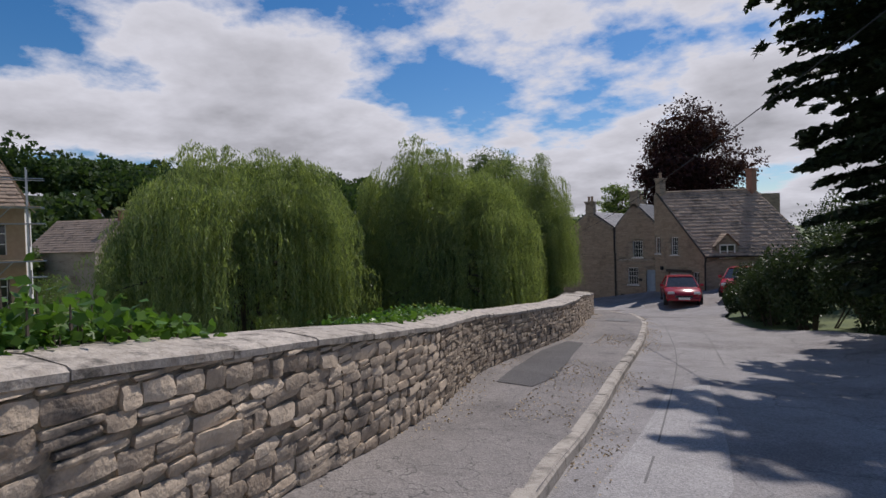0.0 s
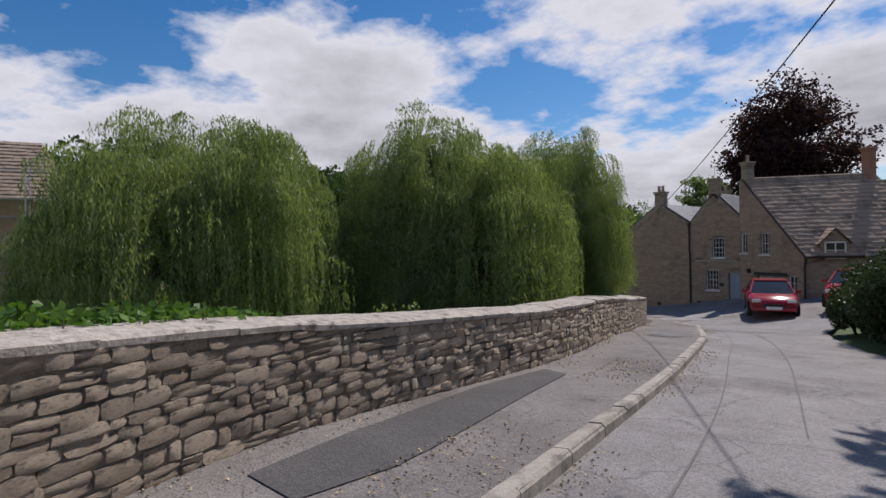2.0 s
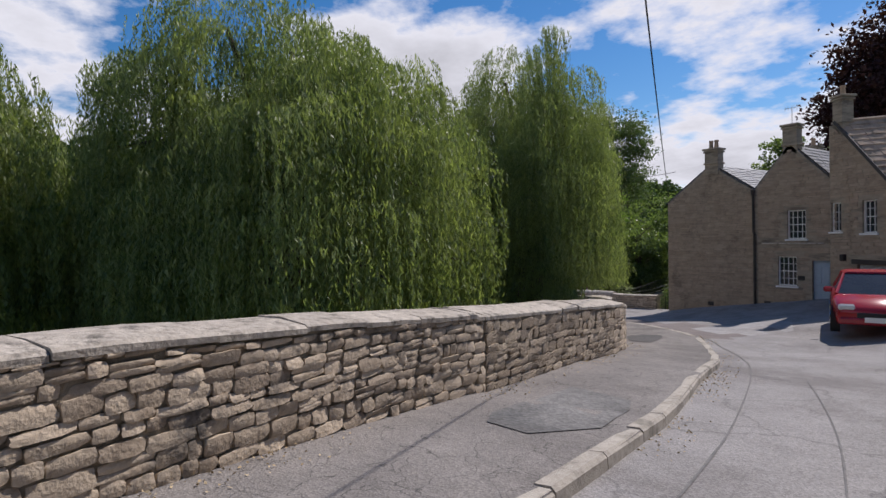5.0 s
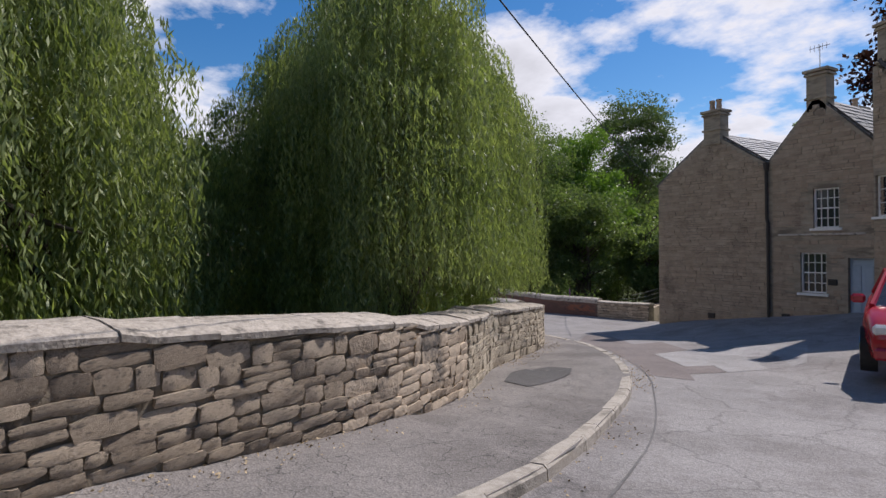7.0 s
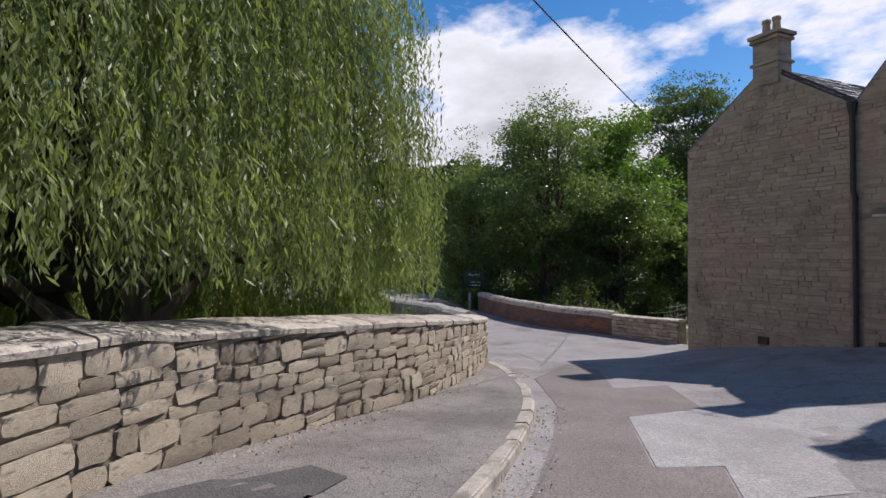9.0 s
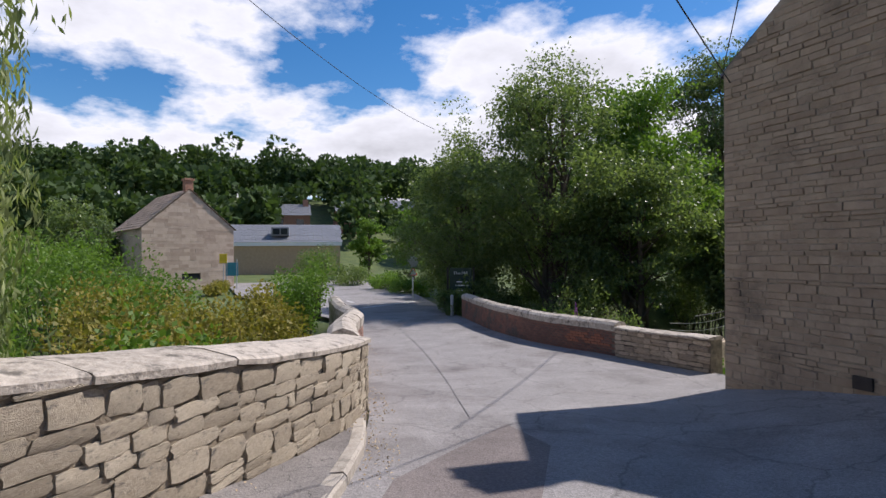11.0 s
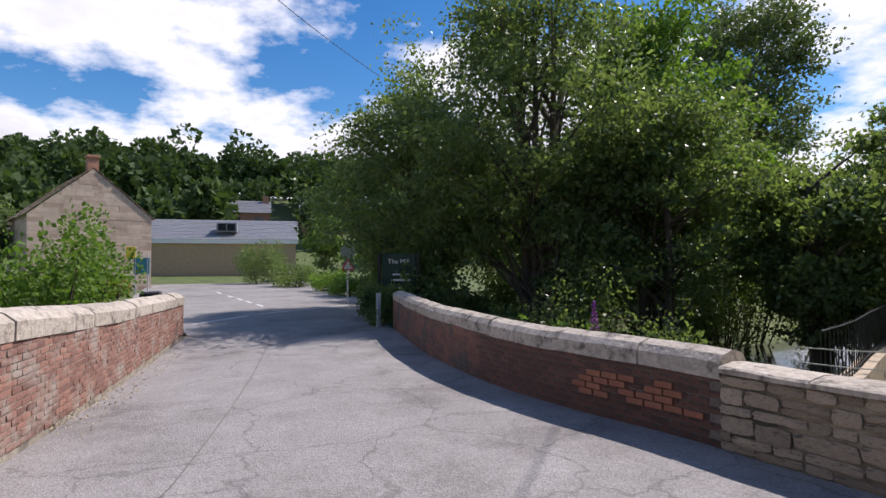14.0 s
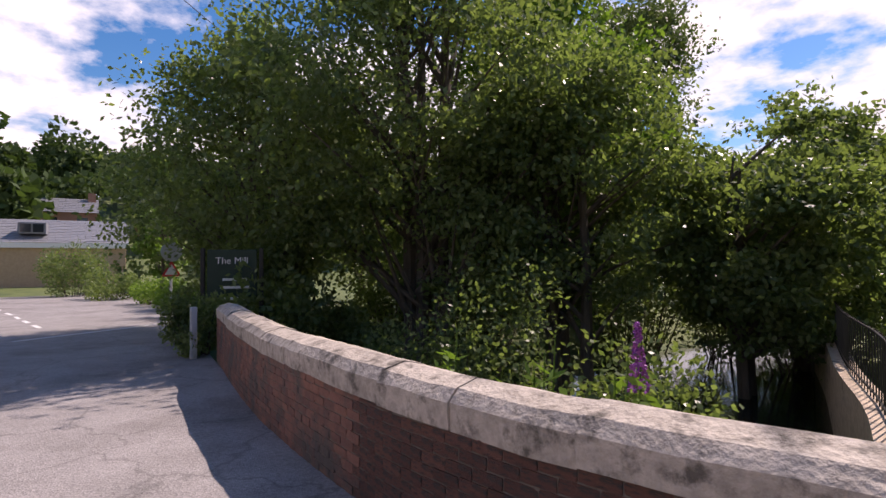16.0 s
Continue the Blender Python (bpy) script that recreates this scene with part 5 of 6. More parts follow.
# building under repair, with scaffold
mill = empty("scaffolded_building", (-27.8, -26.5, -2.2), "stone building under repair behind tube scaffolding", "building", rz=72)
MX = 5.0
cut_wall([(-MX, 0), (MX, 0), (MX, 8.4), (-MX, 8.4)], [(x - 0.55, x + 0.55, z, z + 1.7) for x in (-3.0, 0.4, 3.6) for z in (2.6, 5.6)], 0, 0.4, TANBRICK, mill)
for x in (-3.0, 0.4, 3.6):
    for z in (2.6, 5.6):
        wq = part("window", boxes([((x, 0.2, z + 0.85), (1.1, 0.04, 1.7))]), GLASS, mill)
        part("window_frame", boxes([((x, 0.15, z + 0.85), (0.06, 0.06, 1.7)), ((x, 0.15, z + 0.6), (1.1, 0.06, 0.06)), ((x, 0.15, z + 1.2), (1.1, 0.06, 0.06)), ((x - 0.52, 0.15, z + 0.85), (0.07, 0.06, 1.7)), ((x + 0.52, 0.15, z + 0.85), (0.07, 0.06, 1.7))]), WHITE, wq)
part("end_wall", boxes([((MX - 0.15, 3.2, 4.2), (0.3, 6.0, 8.4))]), WHITE, mill, "white rendered end wall")
for z in (3.0, 6.0):
    for y in (2.0, 4.2):
        part("end_window", boxes([((MX + 0.01, y, z + 0.8), (0.04, 0.7, 1.5))]), GLASS, mill)
plane_slabs([(-MX - 0.2, -0.3, 8.3), (MX + 0.2, -0.3, 8.3), (MX - 1.6, 3.2, 12.0), (-MX, 3.2, 12.0)], 16, 22, 0.05, ROOF, mill, "roof", random.Random(2))
plane_slabs([(MX + 0.2, -0.3, 8.3), (MX + 0.2, 6.4, 8.3), (MX - 1.6, 3.3, 12.0), (MX - 1.6, 3.2, 12.0)], 14, 10, 0.05, ROOF, mill, "roof", random.Random(2))
scaf = empty("scaffold", (-27.8, -26.5, -2.2), "steel tube scaffolding with timber board lifts", "scaffold", rz=72)
for x in np.arange(-MX, MX + 1.2, 1.7):
    for y in (-0.5, -1.5):
        v, f = tube([(x, y, 0), (x, y, 10.4)], [0.035, 0.035], 6)
        link_mesh("standard", v, f, STEEL, scaf)
for z in (2.2, 4.3, 5.2, 7.3, 8.2, 9.8):
    for y in (-0.5, -1.5):
        v, f = tube([(-MX - 0.4, y, z), (MX + 1.0, y, z)], [0.03, 0.03], 6)
        link_mesh("ledger", v, f, STEEL, scaf)
for i, x in enumerate(np.arange(-MX, MX - 0.5, 3.4)):
    for z in (2.2, 5.2):
        v, f = tube([(x, -1.55, z), (x + 1.7 * 1.6, -1.55, z + 3.0)], [0.03, 0.03], 6)
        link_mesh("brace", v, f, STEEL, scaf)
for z in (2.2, 5.2, 8.2):
    for k in range(4):
        part("board", boxes([((0.3, -0.62 - 0.24 * k, z + 0.06), (MX * 2 + 1, 0.22, 0.05))]), PLANK, scaf)
part("sheeting", boxes([((0.3, -1.6, 1.9), (MX * 2 + 1, 0.03, 0.7))]), BLUESHEET, scaf, "blue sheeting")

# ---------------------------------------------------------------- shrubs, ivy and banks
for i, (x, y, sx, sy, sz, mt, lab) in enumerate([
        (3.4, -14.0, 0.5, 0.5, 1.5, GREYLEAF, "buddleia bush rising over the wall"),
        (-10.6, -5.4, 1.4, 0.9, 1.75, YELLOWLEAF, "yellow-flowering scrub behind the brick parapet"), (-13.2, -4.4, 1.1, 0.8, 2.3, LIGHTLEAF, "bright green bush behind the brick parapet"),
        (-8.2, -6.2, 1.5, 1.1, 1.7, YELLOWLEAF, "yellow-flowering scrub on the river bank"), (-5.6, -7.4, 1.6, 1.2, 1.7, YELLOWLEAF, "yellow-flowering scrub on the river bank"), (-10.5, -8.5, 2.2, 1.8, 2.0, YELLOWLEAF, "yellow-flowering scrub on the river bank"),
        (-14.8, -4.2, 1.0, 0.8, 1.9, LIGHTLEAF, "leafy bush at the parapet's end"), (-4.0, -6.9, 0.9, 0.8, 1.9, LIGHTLEAF, "leafy bush below the stone wall"), (-2.4, -8.6, 1.2, 1.0, 2.5, ALDER, "leafy bush below the stone wall"), (-5.0, -10.5, 2.0, 1.6, 2.0, YELLOWLEAF, "yellow-flowering scrub on the river bank"),
        (-14.0, -10.0, 2.6, 2.2, 2.8, LIGHTLEAF, "tall scrub on the far bank"), (-20.0, -12.0, 2.0, 2.0, 3.8, LIGHTLEAF, "tall scrub on the far bank"),
        (-17.6, 3.0, 1.2, 1.0, 2.0, ALDER, "dark bush at the end of the bridge"), (-19.0, 3.3, 1.6, 1.3, 2.6, ALDER, "dark bush at the end of the bridge"), (-24.5, 5.0, 2.4, 1.6, 3.4, ALDER, "dark bush shading the lane"),
        (-30.0, 4.6, 2.4, 1.2, 1.4, LIGHTLEAF, "low clipped roadside hedge"), (-35.5, 4.4, 2.8, 1.2, 1.5, LIGHTLEAF, "low clipped roadside hedge"), (-43.0, 3.6, 2.4, 1.6, 1.8, ALDER, "round garden bush by the lane"), (-38.0, -6.8, 2.0, 0.9, 1.0, YELLOWLEAF, "low golden hedge by the lane"), (-50.0, 2.0, 2.2, 2.0, 3.6, ALDER, "round garden bush by the lane"),
        (-7.6, 4.6, 1.5, 1.0, 1.2, LIGHTLEAF, "bright water-side plants below the parapet"), (-11.0, 4.0, 1.8, 1.0, 2.2, ALDER, "dark river bank undergrowth"), (-13.8, 4.2, 1.8, 1.2, 3.0, ALDER, "dark river bank undergrowth"), (-12.5, 14.5, 3.2, 2.0, 5.0, ALDER, "dark river bank undergrowth"), (-17.5, 15.0, 3.4, 2.2, 5.6, ALDER, "dark river bank undergrowth"), (-7.5, 16.5, 3.2, 1.8, 4.6, ALDER, "dark river bank undergrowth"), (-21.5, 9.0, 2.6, 2.0, 4.6, ALDER, "dark river bank undergrowth"),
        (-4.5, -15.5, 2.0, 1.6, 2.4, ALDER, "dark undergrowth between the willows"), (-4.0, -19.5, 2.0, 1.6, 2.2, ALDER, "dark undergrowth between the willows"), (2.8, -21.5, 1.0, 0.9, 1.9, WILLOW, "young willow growth between the trees"), (-12.0, -21.0, 1.6, 1.6, 3.0, LIGHTLEAF, "green garden bush by the building"), (-20.0, -27.0, 1.3, 1.3, 2.4, LIGHTLEAF, "green garden bush by the building"), (-18.0, -7.0, 2.4, 1.8, 2.0, YELLOWLEAF, "yellow-flowering scrub on the far bank"), (-17.0, -14.0, 3.0, 2.4, 2.8, LIGHTLEAF, "tall scrub on the far bank"), (-24.0, -9.0, 2.6, 2.2, 2.0, LIGHTLEAF, "rough scrub in the meadow"), (-26.0, -15.0, 3.2, 2.4, 3.2, LIGHTLEAF, "rough scrub in the meadow"), (-33.0, -12.0, 3.0, 2.0, 2.2, GREYLEAF, "rough scrub in the meadow"), (-36.0, -19.0, 3.0, 2.6, 3.4, ALDER, "rough scrub in the meadow"), (-9.0, -13.0, 2.6, 2.0, 2.6, YELLOWLEAF, "yellow-flowering scrub on the river bank"), (-8.5, -18.0, 2.6, 2.2, 2.6, ALDER, "dark undergrowth beyond the willows"), (-10.0, -25.0, 2.6, 2.2, 2.4, LIGHTLEAF, "green undergrowth beyond the willows")]):
    bush("bush", (x, y, -1.0 if (y < -3.5 and -17 < x < -3.4) else land(x, y) - 0.05), (sx, sy, sz), mt, 100 + i, n=3800 if sz < 2.5 else 6500, leaf=0.085 if x > -16 else 0.14, label=lab)
for i, (x, y, h, r, mt) in enumerate([(-52, 12, 8, 2.6, LIGHTLEAF), (-57, 8.5, 7, 2.2, LIGHTLEAF), (-62, -20, 9, 3.4, ALDER), (-50, -16, 6, 2.2, GREYLEAF), (-40, -24, 8, 3, LIGHTLEAF), (-72, 22, 10, 4, ALDER), (-34, 14, 9, 3.6, ALDER), (-28, 20, 11, 4, ALDER), (-26, 10, 8, 3.2, ALDER), (-48, -34, 9, 3.5, ALDER), (-30, -38, 9, 3.5, GREYLEAF), (-14, 22, 9, 3.6, ALDER), (-9, 24, 9, 3.6, ALDER), (-24, 15, 9, 3.6, ALDER), (-30, 9, 8, 3.2, ALDER), (-18, 30, 10, 4.4, ALDER), (-10, 32, 10, 4.4, ALDER), (-2, 34, 10, 4.4, ALDER), (-26, 28, 11, 4.6, ALDER), (-34, 24, 11, 4.6, ALDER), (-13, 18, 7, 3.2, ALDER), (-21, 17, 8, 3.4, ALDER)]):
    tree("garden_tree", (x, y, land(x, y)), h, r, mt, 140 + i, n=6000, leaf=0.28, label="garden tree in the village beyond the bridge", low=0.12, lobes=30, group="village trees")


def ivy(name, s0, s1, n, seed, label, lush):
    g = np.random.default_rng(seed)
    s = g.uniform(s0, s1, n)
    C = []
    for q in s:
        p, t, nr = wall_line.frame_at(q)
        off = -0.36 - abs(g.normal(0, 0.2)) + (0.22 * g.random() if g.random() < 0.3 else 0)
        w = np.sin(np.pi * (q - s0) / (s1 - s0)) ** 0.5
        C.append((p[0] + nr[0] * off, p[1] + nr[1] * off, rz(p[0], p[1]) + 0.085 + wall_h(q) + 0.07 + abs(g.normal(0, lush)) * w))
    v, f = leaves(np.array(C), g.normal(size=(n, 3)) * np.array([1, 1, 0.5]), 0.06, 0.045, g)
    root = empty(name, (0, 0, 0), label, "plant")
    link_mesh("foliage", v, f, IVY, root)
    v, f = tubes([([tuple(np.array(C[i]) - np.array([0, 0, 0.1])), C[i]], [0.006, 0.003]) for i in range(0, n, 12)], 4)
    link_mesh("woody_base", v, f, BARK, root)


ivy("ivy", 2.2, 4.3, 1900, 171, "bright green ivy spilling over the wall coping", 0.11)
ivy("ivy", 6.0, 9.0, 1300, 172, "low bright green ivy creeping over the wall coping", 0.05)

# ---------------------------------------------------------------- the two red cars


def car(loc, heading, label):
    root = empty("car", loc, label, "car", "parked cars")
    L, Wd = 1.75, 0.78
    sec = [(-1.75, 0.30, 0.52), (-1.70, 0.25, 0.62), (-1.1, 0.2, 0.76), (-0.75, 0.2, 0.80), (0.9, 0.2, 0.80), (1.45, 0.22, 0.78), (1.7, 0.28, 0.66)]
    bm = bmesh.new()
    rings = []
    for y, z0, z1 in sec:
        k = 0.86 if abs(y) > 1.6 else 1.0
        w = Wd * k
        ring = [(-w * 0.94, y, z0), (-w, y, (z0 + z1) * 0.5), (-w * 0.97, y, z1 - 0.06), (-w * 0.86, y, z1), (w * 0.86, y, z1), (w * 0.97, y, z1 - 0.06), (w, y, (z0 + z1) * 0.5), (w * 0.94, y, z0)]
        rings.append([bm.verts.new(v) for v in ring])
    for a, b in zip(rings[:-1], rings[1:]):
        for i in range(8):
            bm.faces.new((a[i], a[(i + 1) % 8], b[(i + 1) % 8], b[i]))
    bm.faces.new(rings[0][::-1]); bm.faces.new(rings[-1])
    bmesh.ops.recalc_face_normals(bm, faces=bm.faces)
    body = part("body", bm, CARRED, root, "red painted body", smooth=True)
    # glasshouse
    lo = [(-0.68, -0.85, 0.79), (0.68, -0.85, 0.79), (0.70, 1.25, 0.79), (-0.70, 1.25, 0.79)]
    hi = [(-0.54, -0.2, 1.17), (0.54, -0.2, 1.17), (0.55, 0.75, 1.18), (-0.55, 0.75, 1.18)]
    bm = bmesh.new()
    a, b = [bm.verts.new(v) for v in lo], [bm.verts.new(v) for v in hi]
    for i in range(4):
        bm.faces.new((a[i], a[(i + 1) % 4], b[(i + 1) % 4], b[i]))
    part("window_glass", bm, GLASS, root, "dark glass")
    bm = bmesh.new()
    r = [bm.verts.new((x * 1.03, y, z + 0.015)) for x, y, z in hi] + [bm.verts.new((x * 0.85, y * 0.9, z + 0.05)) for x, y, z in hi]
    for i in range(4):
        bm.faces.new((r[i], r[(i + 1) % 4], r[4 + (i + 1) % 4], r[4 + i]))
    bm.faces.new(r[4:])
    part("roof", bm, CARRED, root)
    for i in range(4):
        v, f = tube([lo[i], hi[i]], [0.035, 0.03], 6)
        link_mesh("pillar", v, f, CARRED, root)
    for sx in (-1, 1):
        part("headlight", boxes([((sx * 0.52, -1.70, 0.60), (0.28, 0.1, 0.12))], 0.03), LAMPGLASS, root, "clear headlight")
        part("mirror", boxes([((sx * 0.83, -0.62, 0.86), (0.16, 0.1, 0.12))], 0.03), CARRED, root)
        for y in (-1.12, 1.05):
            v, f = tube([(sx * 0.62, y, 0.28), (sx * 0.79, y, 0.28)], [0.28, 0.28], 20)
            w = link_mesh("wheel", v, f, TYRE, root, "black tyre")
            v, f = tube([(sx * 0.78, y, 0.28), (sx * 0.80, y, 0.28)], [0.17, 0.16], 16)
            link_mesh("rim", v, f, CHROME, w)
    part("grille", boxes([((0, -1.755, 0.44), (0.7, 0.04, 0.12))], 0.01), IRON, root)
    part("bumper", boxes([((0, -1.74, 0.33), (1.3, 0.12, 0.14))], 0.03), CARRED, root)
    part("number_plate", boxes([((0, -1.81, 0.37), (0.46, 0.015, 0.1))]), WHITE, root, "white number plate")
    root.matrix_world = pose(*loc, 0, 0, heading)
    return root


car((5.0, -5.2, rz(5.0, -5.2)), 20, "red hatchback parked facing the lane outside the garage")
car((7.5, -4.7, rz(7.5, -4.7)), 4, "second red car half hidden behind the hedge")

# ---------------------------------------------------------------- patches, litter, paint on the ground


def ground_patch(name, pts, material, label, lift, kind="structure", sub=10):
    """A thin sheet laid over the made ground inside a plan outline."""
    bm = bmesh.new()
    fc = bm.faces.new([bm.verts.new((x, y, 0)) for x, y in pts])
    xs, ys = [p[0] for p in pts], [p[1] for p in pts]
    for i in range(1, sub):
        bmesh.ops.bisect_plane(bm, geom=list(bm.verts) + list(bm.edges) + list(bm.faces), plane_co=(min(xs) + (max(xs) - min(xs)) * i / sub, 0, 0), plane_no=(1, 0, 0))
        bmesh.ops.bisect_plane(bm, geom=list(bm.verts) + list(bm.edges) + list(bm.faces), plane_co=(0, min(ys) + (max(ys) - min(ys)) * i / sub, 0), plane_no=(0, 1, 0))
    for v in bm.verts:
        v.co.z = rz(v.co.x, v.co.y) + lift
    bmesh.ops.recalc_face_normals(bm, faces=bm.faces)
    return tagged(part(name, bm, material), label, name.replace("_", " "), kind=kind)


PALE = asphalt("pale_tarmac", (0.30, 0.285, 0.275), (0.37, 0.352, 0.34), (0.27, 0.255, 0.245))
BROWN = asphalt("brown_tarmac", (0.175, 0.148, 0.138), (0.225, 0.193, 0.18), (0.155, 0.132, 0.122))
ground_patch("tarmac_patch", [(8.71, -26.62), (9.16, -26.6), (9.12, -25.94), (8.45, -24.0), (8.06, -22.77), (7.72, -22.7), (7.9, -24.0), (8.3, -25.4)], PATCH, "smooth dark tarmac repair on the footway", 0.093)
ground_patch("tarmac_patch", [(6.48, -17.56), (6.29, -17.35), (5.8, -15.9), (6.5, -15.92), (6.7, -16.2), (7.0, -16.93), (6.85, -17.51)], GRIT, "coarse gritty tarmac repair on the footway", 0.093)
ground_patch("tarmac_patch", [(2.5, -10.5), (2.12, -10.1), (1.85, -9.2), (2.16, -9.05), (2.6, -9.5), (2.8, -9.95), (2.95, -10.5)], PATCH, "smooth dark tarmac repair on the footway", 0.093)
ground_patch("tarmac_patch", [(1.08, -5.9), (1.04, -4.81), (1.47, -3.77), (2.71, -3.78), (3.45, -5.37), (3.18, -7.0), (2.62, -6.47), (2.46, -6.95)], PALE, "paler rectangular tarmac repair in the lane", 0.005)
ground_patch("tarmac_patch", [(-1.6, -5.2), (-2.9, -3.6), (-1.99, -3.65), (-0.39, -4.77), (-0.29, -3.9), (1.03, -4.8), (1.07, -5.91), (2.45, -6.97), (2.62, -6.49), (3.17, -7.02), (2.99, -7.6), (3.4, -8.07), (2.75, -8.2), (1.6, -7.2), (0.3, -6.2)], BROWN, "brownish tarmac surface at the bend", 0.004)
ground_patch("tarmac_patch", [(10.27, -25.42), (10.55, -24.79), (11.25, -27.31), (11.45, -28.23), (11.5, -30.0), (11.2, -30.0), (10.8, -28.72)], PALE, "paler strip of tarmac beside the kerb", 0.004)
for a, b in (((-18.5, -2.6), (-20.5, -1.2)), ((-21.0, -0.9), (-23.5, 2.4)), ((-24.5, -0.4), (-25.8, -0.5)), ((-27.0, -0.6), (-28.3, -0.7)), ((-29.5, -0.8), (-31.0, -0.9)), ((-32.5, -1.0), (-34.0, -1.2)), ((-36.0, -1.4), (-38.0, -1.6))):
    d = Vector((b[0] - a[0], b[1] - a[1])).normalized()
    n = Vector((-d.y, d.x)) * 0.06
    ground_patch("road_marking", [(a[0] + n.x, a[1] + n.y), (a[0] - n.x, a[1] - n.y), (b[0] - n.x, b[1] - n.y), (b[0] + n.x, b[1] + n.y)], ROADPAINT, "worn white painted road line", 0.006, sub=4)


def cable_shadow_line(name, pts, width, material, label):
    """A narrow dark ribbon laid on the tarmac, coloured as a cable's shadow."""
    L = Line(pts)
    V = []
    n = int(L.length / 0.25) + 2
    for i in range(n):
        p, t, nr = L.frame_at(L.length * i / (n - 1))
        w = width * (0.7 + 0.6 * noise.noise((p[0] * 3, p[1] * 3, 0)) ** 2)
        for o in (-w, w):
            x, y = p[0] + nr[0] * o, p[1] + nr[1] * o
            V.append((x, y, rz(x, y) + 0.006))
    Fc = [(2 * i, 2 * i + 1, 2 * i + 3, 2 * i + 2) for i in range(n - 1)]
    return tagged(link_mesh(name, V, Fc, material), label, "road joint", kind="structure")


# cable shadows along the lane, put in as dark colour
CABLE_SHADE = mat("cable_shade_tint", (0.10, 0.095, 0.09), (0.17, 0.16, 0.155), scale=12, rough=0.7)
cable_shadow_line("painted_cable_shadow", [(11.0, -28.5), (9.8, -23.4), (8.5, -19.3), (7.2, -15.5), (5.4, -11.6), (3.4, -8.9), (1.8, -7.3)], 0.011, CABLE_SHADE, "thin dark cable shadow painted along the lane")
cable_shadow_line("painted_cable_shadow", [(10.4, -23.2), (9.3, -19.4), (8.0, -15.6), (6.6, -12.6)], 0.008, CABLE_SHADE, "thin dark cable shadow painted along the lane")
cable_shadow_line("painted_cable_shadow", [(-3.4, -3.8), (-6.5, -2.9), (-10.0, -2.1), (-15.0, -1.2)], 0.007, CABLE_SHADE, "thin dark cable shadow painted along the lane")


def litter(name, line, offs, n, seed, label, lift, s0=0.0, s1=1e9):
    g = np.random.default_rng(seed)
    s = g.uniform(max(s0, 0), min(s1, line.length), n)
    clump = np.sin(s * 2.1) + np.sin(s * 0.9 + 1) + g.normal(0, 0.6, n)
    s = s[clump > 0.0]
    C = []
    for q in s:
        p, t, nr = line.frame_at(q)
        o = offs[0] + (offs[1] - offs[0]) * g.random() ** 1.6
        x, y = p[0] + nr[0] * o, p[1] + nr[1] * o
        C.append((x, y, rz(x, y) + lift + 0.008 * g.random()))
    v, f = leaves(np.array(C), np.c_[g.normal(size=(len(C), 2)), g.normal(0, 0.2, len(C))], 0.022, 0.015, g)
    tagged(link_mesh(name, v, f, LITTER), label, "leaf litter", kind="stuff")


litter("leaf_litter", wall_line, (0.03, 0.35), 2600, 181, "dry brown leaves and chippings at the wall foot", 0.092)
litter("leaf_litter", kerb_line, (0.03, 0.32), 3000, 182, "dry brown leaves in the gutter below the kerb", 0.004, 4, 36)
litter("leaf_litter", kerb_line, (-0.75, -0.12), 1500, 183, "tan chippings scattered on the footway", 0.092, 7, 14)
litter("leaf_litter", bl_line, (0.03, 0.4), 1500, 184, "dry leaves along the brick parapet", 0.004)

# ---------------------------------------------------------------- signs, posts, gate, wires


def pole_sign(name, loc, label, h, heads):
    root = empty(name, loc, label, "road sign")
    v, f = tube([(0, 0, -0.3), (0, 0, h)], [0.035, 0.035], 8)
    link_mesh("post", v, f, SIGNGREY, root)
    for kind_, z, r in heads:
        if kind_ == "disc":
            v, f = tube([(0.03, 0, z), (0.05, 0, z)], [r, r], 28)
            link_mesh("disc", v, f, SIGNGREY, root, "grey round sign seen from behind")
        else:
            for rr, x, m in ((r, 0.03, SIGNRED), (r * 0.68, 0.045, WHITE)):
                V = [(x, math.cos(a) * rr, z + math.sin(a) * rr) for a in (math.pi / 2, math.pi * 7 / 6, math.pi * 11 / 6)]
                V += [(x + 0.014, y, zz) for _, y, zz in V]
                link_mesh("triangle", V, [(0, 1, 2), (5, 4, 3), (0, 3, 4, 1), (1, 4, 5, 2), (2, 5, 3, 0)], m, root)
    return root


pole_sign("road_sign", (-24.4, 2.6, rz(-24.4, 2.6)), "round sign above a red-bordered warning triangle on a post", 2.2, [("disc", 1.95, 0.28), ("triangle", 1.4, 0.3)])
board = empty("direction_board", (-17.4, 2.2, rz(-17.4, 2.2)), "dark green timber direction board with pale lettering", "sign", rz=62)
part("panel", boxes([((0, 0, 1.25), (0.85, 0.05, 0.85))], 0.008), SIGNGREEN, board)
for x in (-0.5, 0.5):
    part("post", boxes([((x, 0, 0.7), (0.07, 0.07, 2.0))], 0.006), IRON, board)


def lettering(text, size, loc, rot, parent, material):
    cu = bpy.data.curves.new("lettering", "FONT")
    cu.body, cu.size, cu.extrude, cu.align_x = text, size, 0.002, "CENTER"
    cu.materials.append(material)
    ob = new("lettering", cu)
    ob.parent = parent
    ob.matrix_local = pose(*loc, *rot)
    return ob


